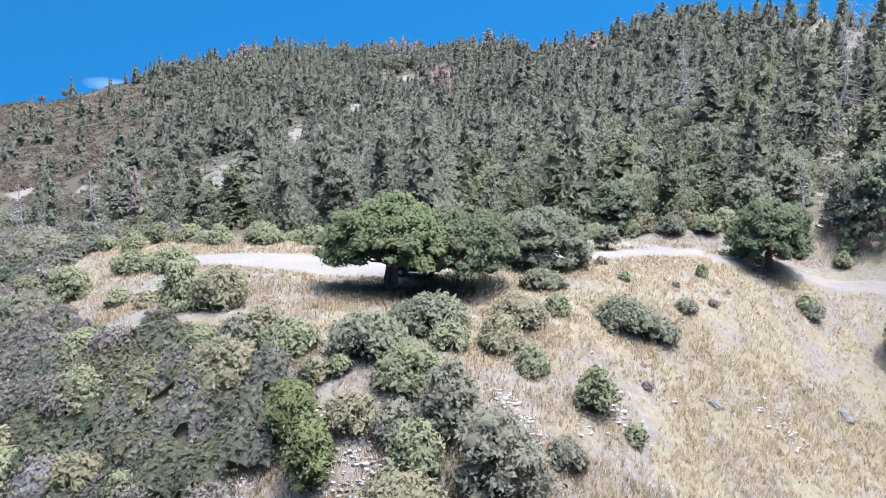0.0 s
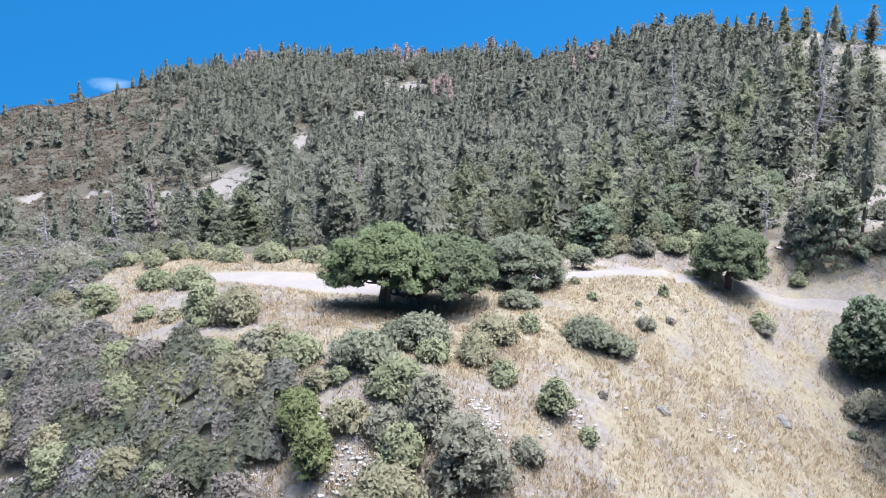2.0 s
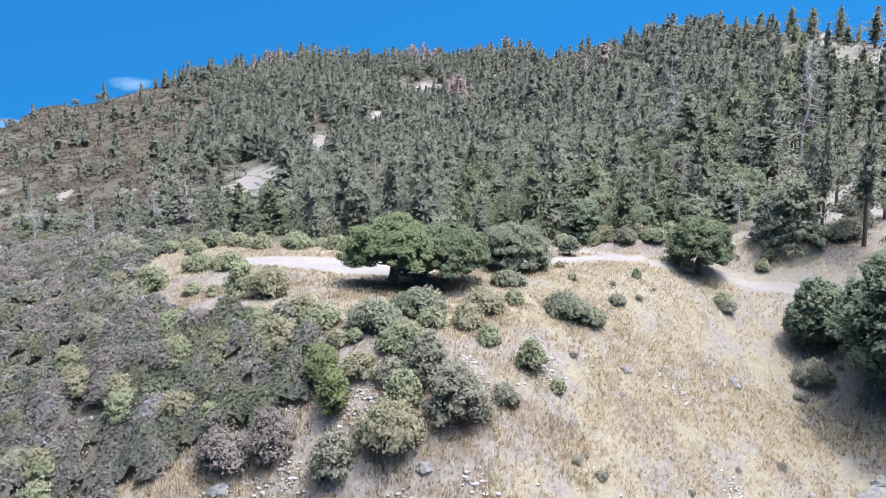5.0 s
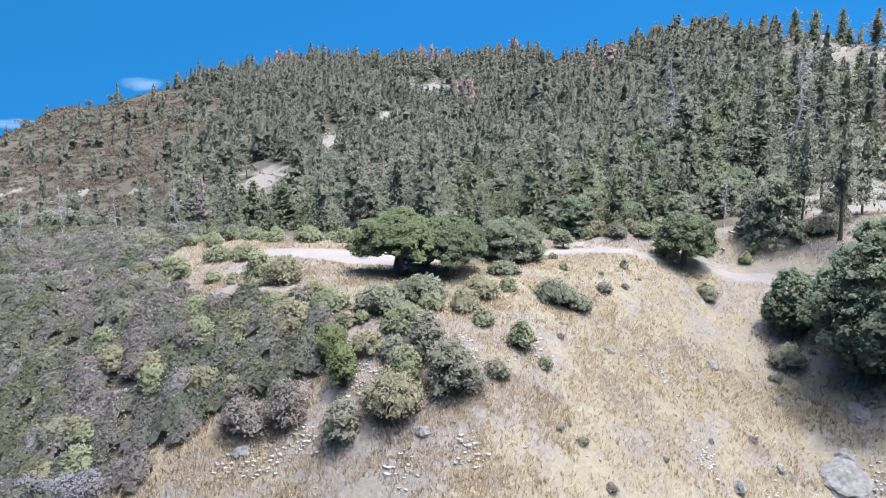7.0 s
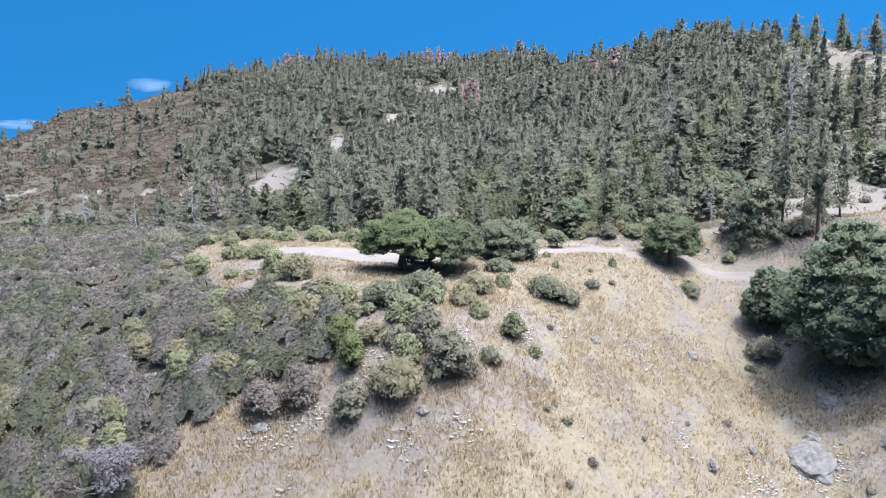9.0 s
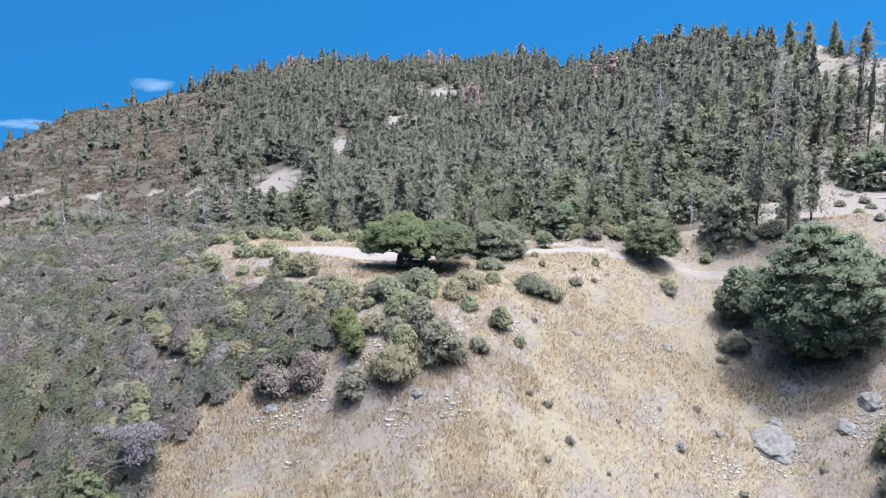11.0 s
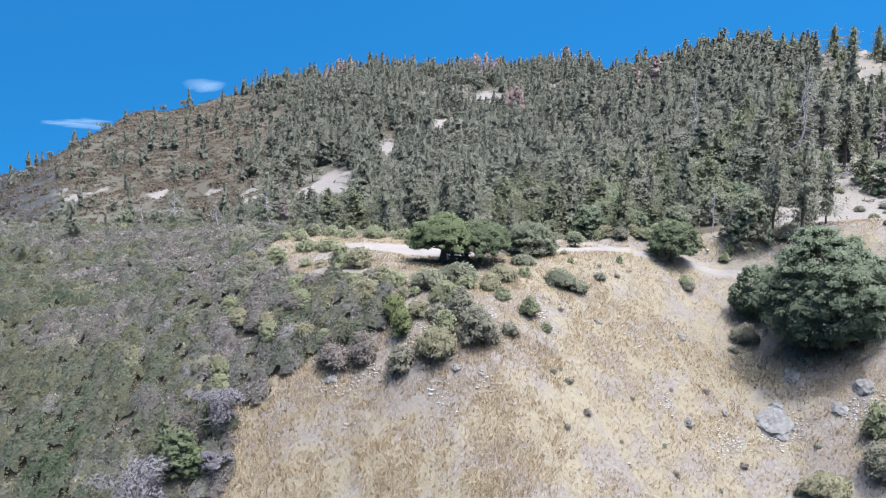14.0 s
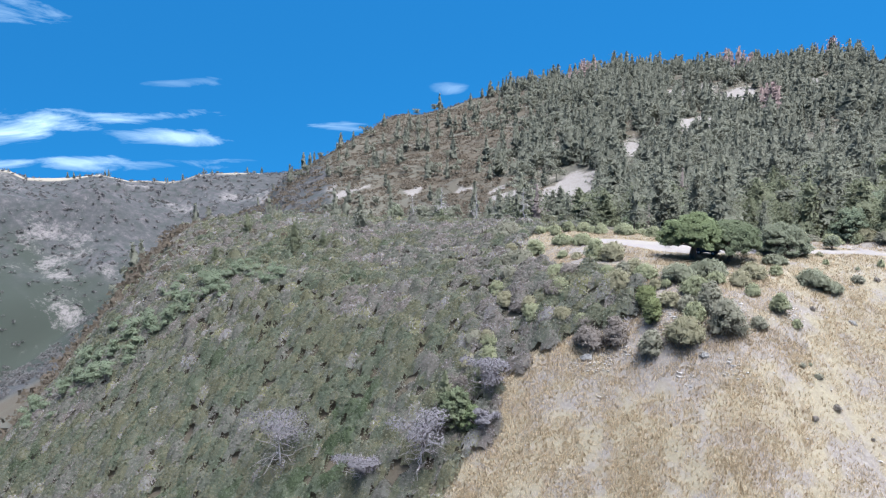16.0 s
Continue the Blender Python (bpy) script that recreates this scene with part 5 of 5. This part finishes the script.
def on_road(x, y):
    return ((np.abs(y - np.interp(x, (-27, -20, -12, -4, 5, 14, 21, 27, 36, 45, 54, 62, 70, 80), (75.2, 73.8, 71.5, 71, 73.5, 76.5, 79.6, 79.8, 81.8, 82.2, 77, 66.5, 55, 42)))
             < np.interp(x, (-27, -20, -12, -4, 5, 14, 21), (1.4, 3.4, 4.8, 4.8, 3.4, 2.2, 2.2))) & (x > -28))


def grassy(x, y):
    thick = 0.68 + 0.5 * value_noise(x / 6, y / 6, 11) + 0.5 * value_noise(x / 1.7, y / 1.7, 12)
    d = np.hypot(x - 8, y + 50)
    return np.clip(thick, 0.05, 1) * (1 - scrub_cover(x, y)) * ~on_road(x, y) * (d < 160)


merged("dry_grass", grass_shapes(), strewn(160000, 40000, -30, 66, 18, 62, grassy, 0.5, 1.0, 6) + strewn(120000, 26000, -36, 62, -16, 22, grassy, 0.6, 1.1, 6) + strewn(60000, 16000, -34, 14, 16, 42, grassy, 0.6, 1.1, 6)
       + strewn(120000, 38000, -40, 72, 44, 92, grassy, 0.4, 0.9, 6), STRAW, "dry straw-coloured grass covering the knoll", "grass")

# ---- the parked car ----
PAINT = plain_material("dark_blue_car_paint", (0.012, 0.03, 0.06), (0.02, 0.045, 0.085), 0.8, 0.25, 0)
BLACK = plain_material("black_plastic", (0.012, 0.012, 0.013), (0.03, 0.03, 0.03), 8, 0.6, 0.1)
TYRE = plain_material("tyre_rubber", (0.015, 0.015, 0.015), (0.035, 0.033, 0.03), 9, 0.9, 0.2)
RIM = plain_material("dull_alloy", (0.4, 0.4, 0.41), (0.55, 0.55, 0.56), 4, 0.35, 0, 0.9)
LAMP = plain_material("lamp_glass", (0.6, 0.6, 0.6), (0.75, 0.75, 0.75), 4, 0.15, 0)
RED = plain_material("red_lamp_glass", (0.25, 0.01, 0.01), (0.4, 0.02, 0.02), 4, 0.2, 0)
GLASS = plain_material("tinted_glass", (0.01, 0.012, 0.014), (0.02, 0.023, 0.026), 2, 0.05, 0)


def box(bm, x0, x1, y0, y1, z0, z1, taper=0.0):
    r = bmesh.ops.create_cube(bm, size=1)
    for v in r["verts"]:
        k = 1 - taper if v.co.z > 0 else 1
        v.co = Vector(((x0 + x1) / 2 + v.co.x * (x1 - x0) * k, (y0 + y1) / 2 + v.co.y * (y1 - y0) * k, (z0 + z1) / 2 + v.co.z * (z1 - z0)))
    return r["verts"]


def bevelled(bm, w, seg=2):
    bmesh.ops.bevel(bm, geom=bm.edges[:], offset=w, segments=seg, affect="EDGES", clamp_overlap=True)
    return bm


def side_shape(bm, outline, half):
    """A solid from a side outline of (x, z), as wide as two halves."""
    a = [bm.verts.new((x, -half, z)) for x, z in outline]
    f = bm.faces.new(a)
    g = bmesh.ops.extrude_face_region(bm, geom=[f])
    bmesh.ops.translate(bm, verts=[v for v in g["geom"] if isinstance(v, bmesh.types.BMVert)], vec=(0, 2 * half, 0))
    bmesh.ops.recalc_face_normals(bm, faces=bm.faces[:])


def disc(bm, x, y, z, r, thick, seg=20):
    g = bmesh.ops.create_cone(bm, cap_ends=True, segments=seg, radius1=r, radius2=r, depth=thick, matrix=pose(x, y, z, 90, 0, 0))
    return g["verts"]


def car(x, y, turn):
    ob = thing("parked_car", (x, y, ground_z(x, y) + 0.04), "dark blue short off-road car parked in the oak shade", "car", "", turn)
    bm = bmesh.new()
    side_shape(bm, [(-1.95, 0.55), (-1.95, 1.02), (-1.85, 1.12), (0.55, 1.14), (0.75, 1.10), (1.75, 1.02), (1.92, 0.92), (1.95, 0.55), (1.6, 0.45), (-1.6, 0.45)], 0.80)
    body = part("body", bevelled(bm, 0.06), PAINT, ob, "dark blue painted body")
    bm = bmesh.new()
    side_shape(bm, [(-1.88, 1.10), (-1.75, 1.74), (-1.55, 1.80), (0.15, 1.79), (0.32, 1.74), (0.72, 1.12)], 0.70)
    cabin = part("cabin", bevelled(bm, 0.05), BLACK, ob, "dark hard top with black pillars")
    for s in (-1, 1):
        for x0, x1 in ((-1.6, -0.75), (-0.65, 0.2)):
            bm = bmesh.new()
            box(bm, x0, x1, s * 0.70 - 0.012, s * 0.70 + 0.012, 1.2, 1.66)
            part("side_window", bevelled(bm, 0.008, 1), GLASS, cabin, "tinted side window")
        bm = bmesh.new()
        box(bm, -0.68, 0.35, s * 0.80 - 0.014, s * 0.80 + 0.014, 0.58, 1.06)
        door = part("door", bevelled(bm, 0.012, 1), PAINT, body)
        bm = bmesh.new()
        box(bm, -0.58, -0.42, s * 0.83 - 0.02, s * 0.83 + 0.02, 0.94, 0.98)
        part("handle", bm, BLACK, door, "black door handle")
        bm = bmesh.new()
        box(bm, 0.36, 0.48, s * 0.9 - 0.09, s * 0.9 + 0.09, 1.14, 1.30)
        part("mirror", bevelled(bm, 0.03), BLACK, ob, "black wing mirror")
        for wx in (-1.22, 1.25):
            bm = bmesh.new()
            disc(bm, wx, s * 0.74, 0.39, 0.39, 0.26)
            wheel = part("wheel", bevelled(bm, 0.04, 1), TYRE, ob, "black tyre")
            bm = bmesh.new()
            disc(bm, wx, s * 0.80, 0.39, 0.22, 0.17, 14)
            rim = part("rim", bevelled(bm, 0.02, 1), RIM, wheel, "dull alloy rim")
            bm = bmesh.new()
            box(bm, wx - 0.52, wx + 0.52, s * 0.80 - 0.09, s * 0.80 + 0.09, 0.80, 0.87)
            part("wheel_arch", bevelled(bm, 0.03), BLACK, ob, "black wheel arch")
        bm = bmesh.new()
        disc(bm, 0, 0, 0, 0.11, 0.05, 16)
        bmesh.ops.transform(bm, matrix=pose(1.95, s * 0.52, 0.82, 0, 0, 90), verts=bm.verts)
        part("headlight", bm, LAMP, ob, "round clear headlight")
        bm = bmesh.new()
        box(bm, -1.97, -1.93, s * 0.68 - 0.06, s * 0.68 + 0.06, 0.76, 0.96)
        part("tail_light", bm, RED, ob, "red tail light")
    bm = bmesh.new()
    box(bm, 0, 0.02, -0.62, 0.62, -0.3, 0.3)
    bmesh.ops.transform(bm, matrix=pose(0.54, 0, 1.43, 0, -33, 0), verts=bm.verts)
    part("windscreen", bm, GLASS, cabin, "tinted windscreen")
    for x0 in (1.93, -2.08):
        bm = bmesh.new()
        box(bm, x0, x0 + 0.15, -0.78, 0.78, 0.48, 0.64)
        part("bumper", bevelled(bm, 0.03), BLACK, ob, "black steel bumper")
    bm = bmesh.new()
    box(bm, 1.93, 1.965, -0.36, 0.36, 0.70, 0.94)
    part("grille", bevelled(bm, 0.01, 1), BLACK, ob, "black radiator grille")
    bm = bmesh.new()
    disc(bm, 0, 0, 0, 0.37, 0.22)
    bmesh.ops.transform(bm, matrix=pose(-2.06, 0.1, 1.0, 0, 0, 90), verts=bm.verts)
    part("spare_wheel", bevelled(bm, 0.04, 1), TYRE, ob, "spare wheel on the rear door")


car(-2.5, 67.2, -12)
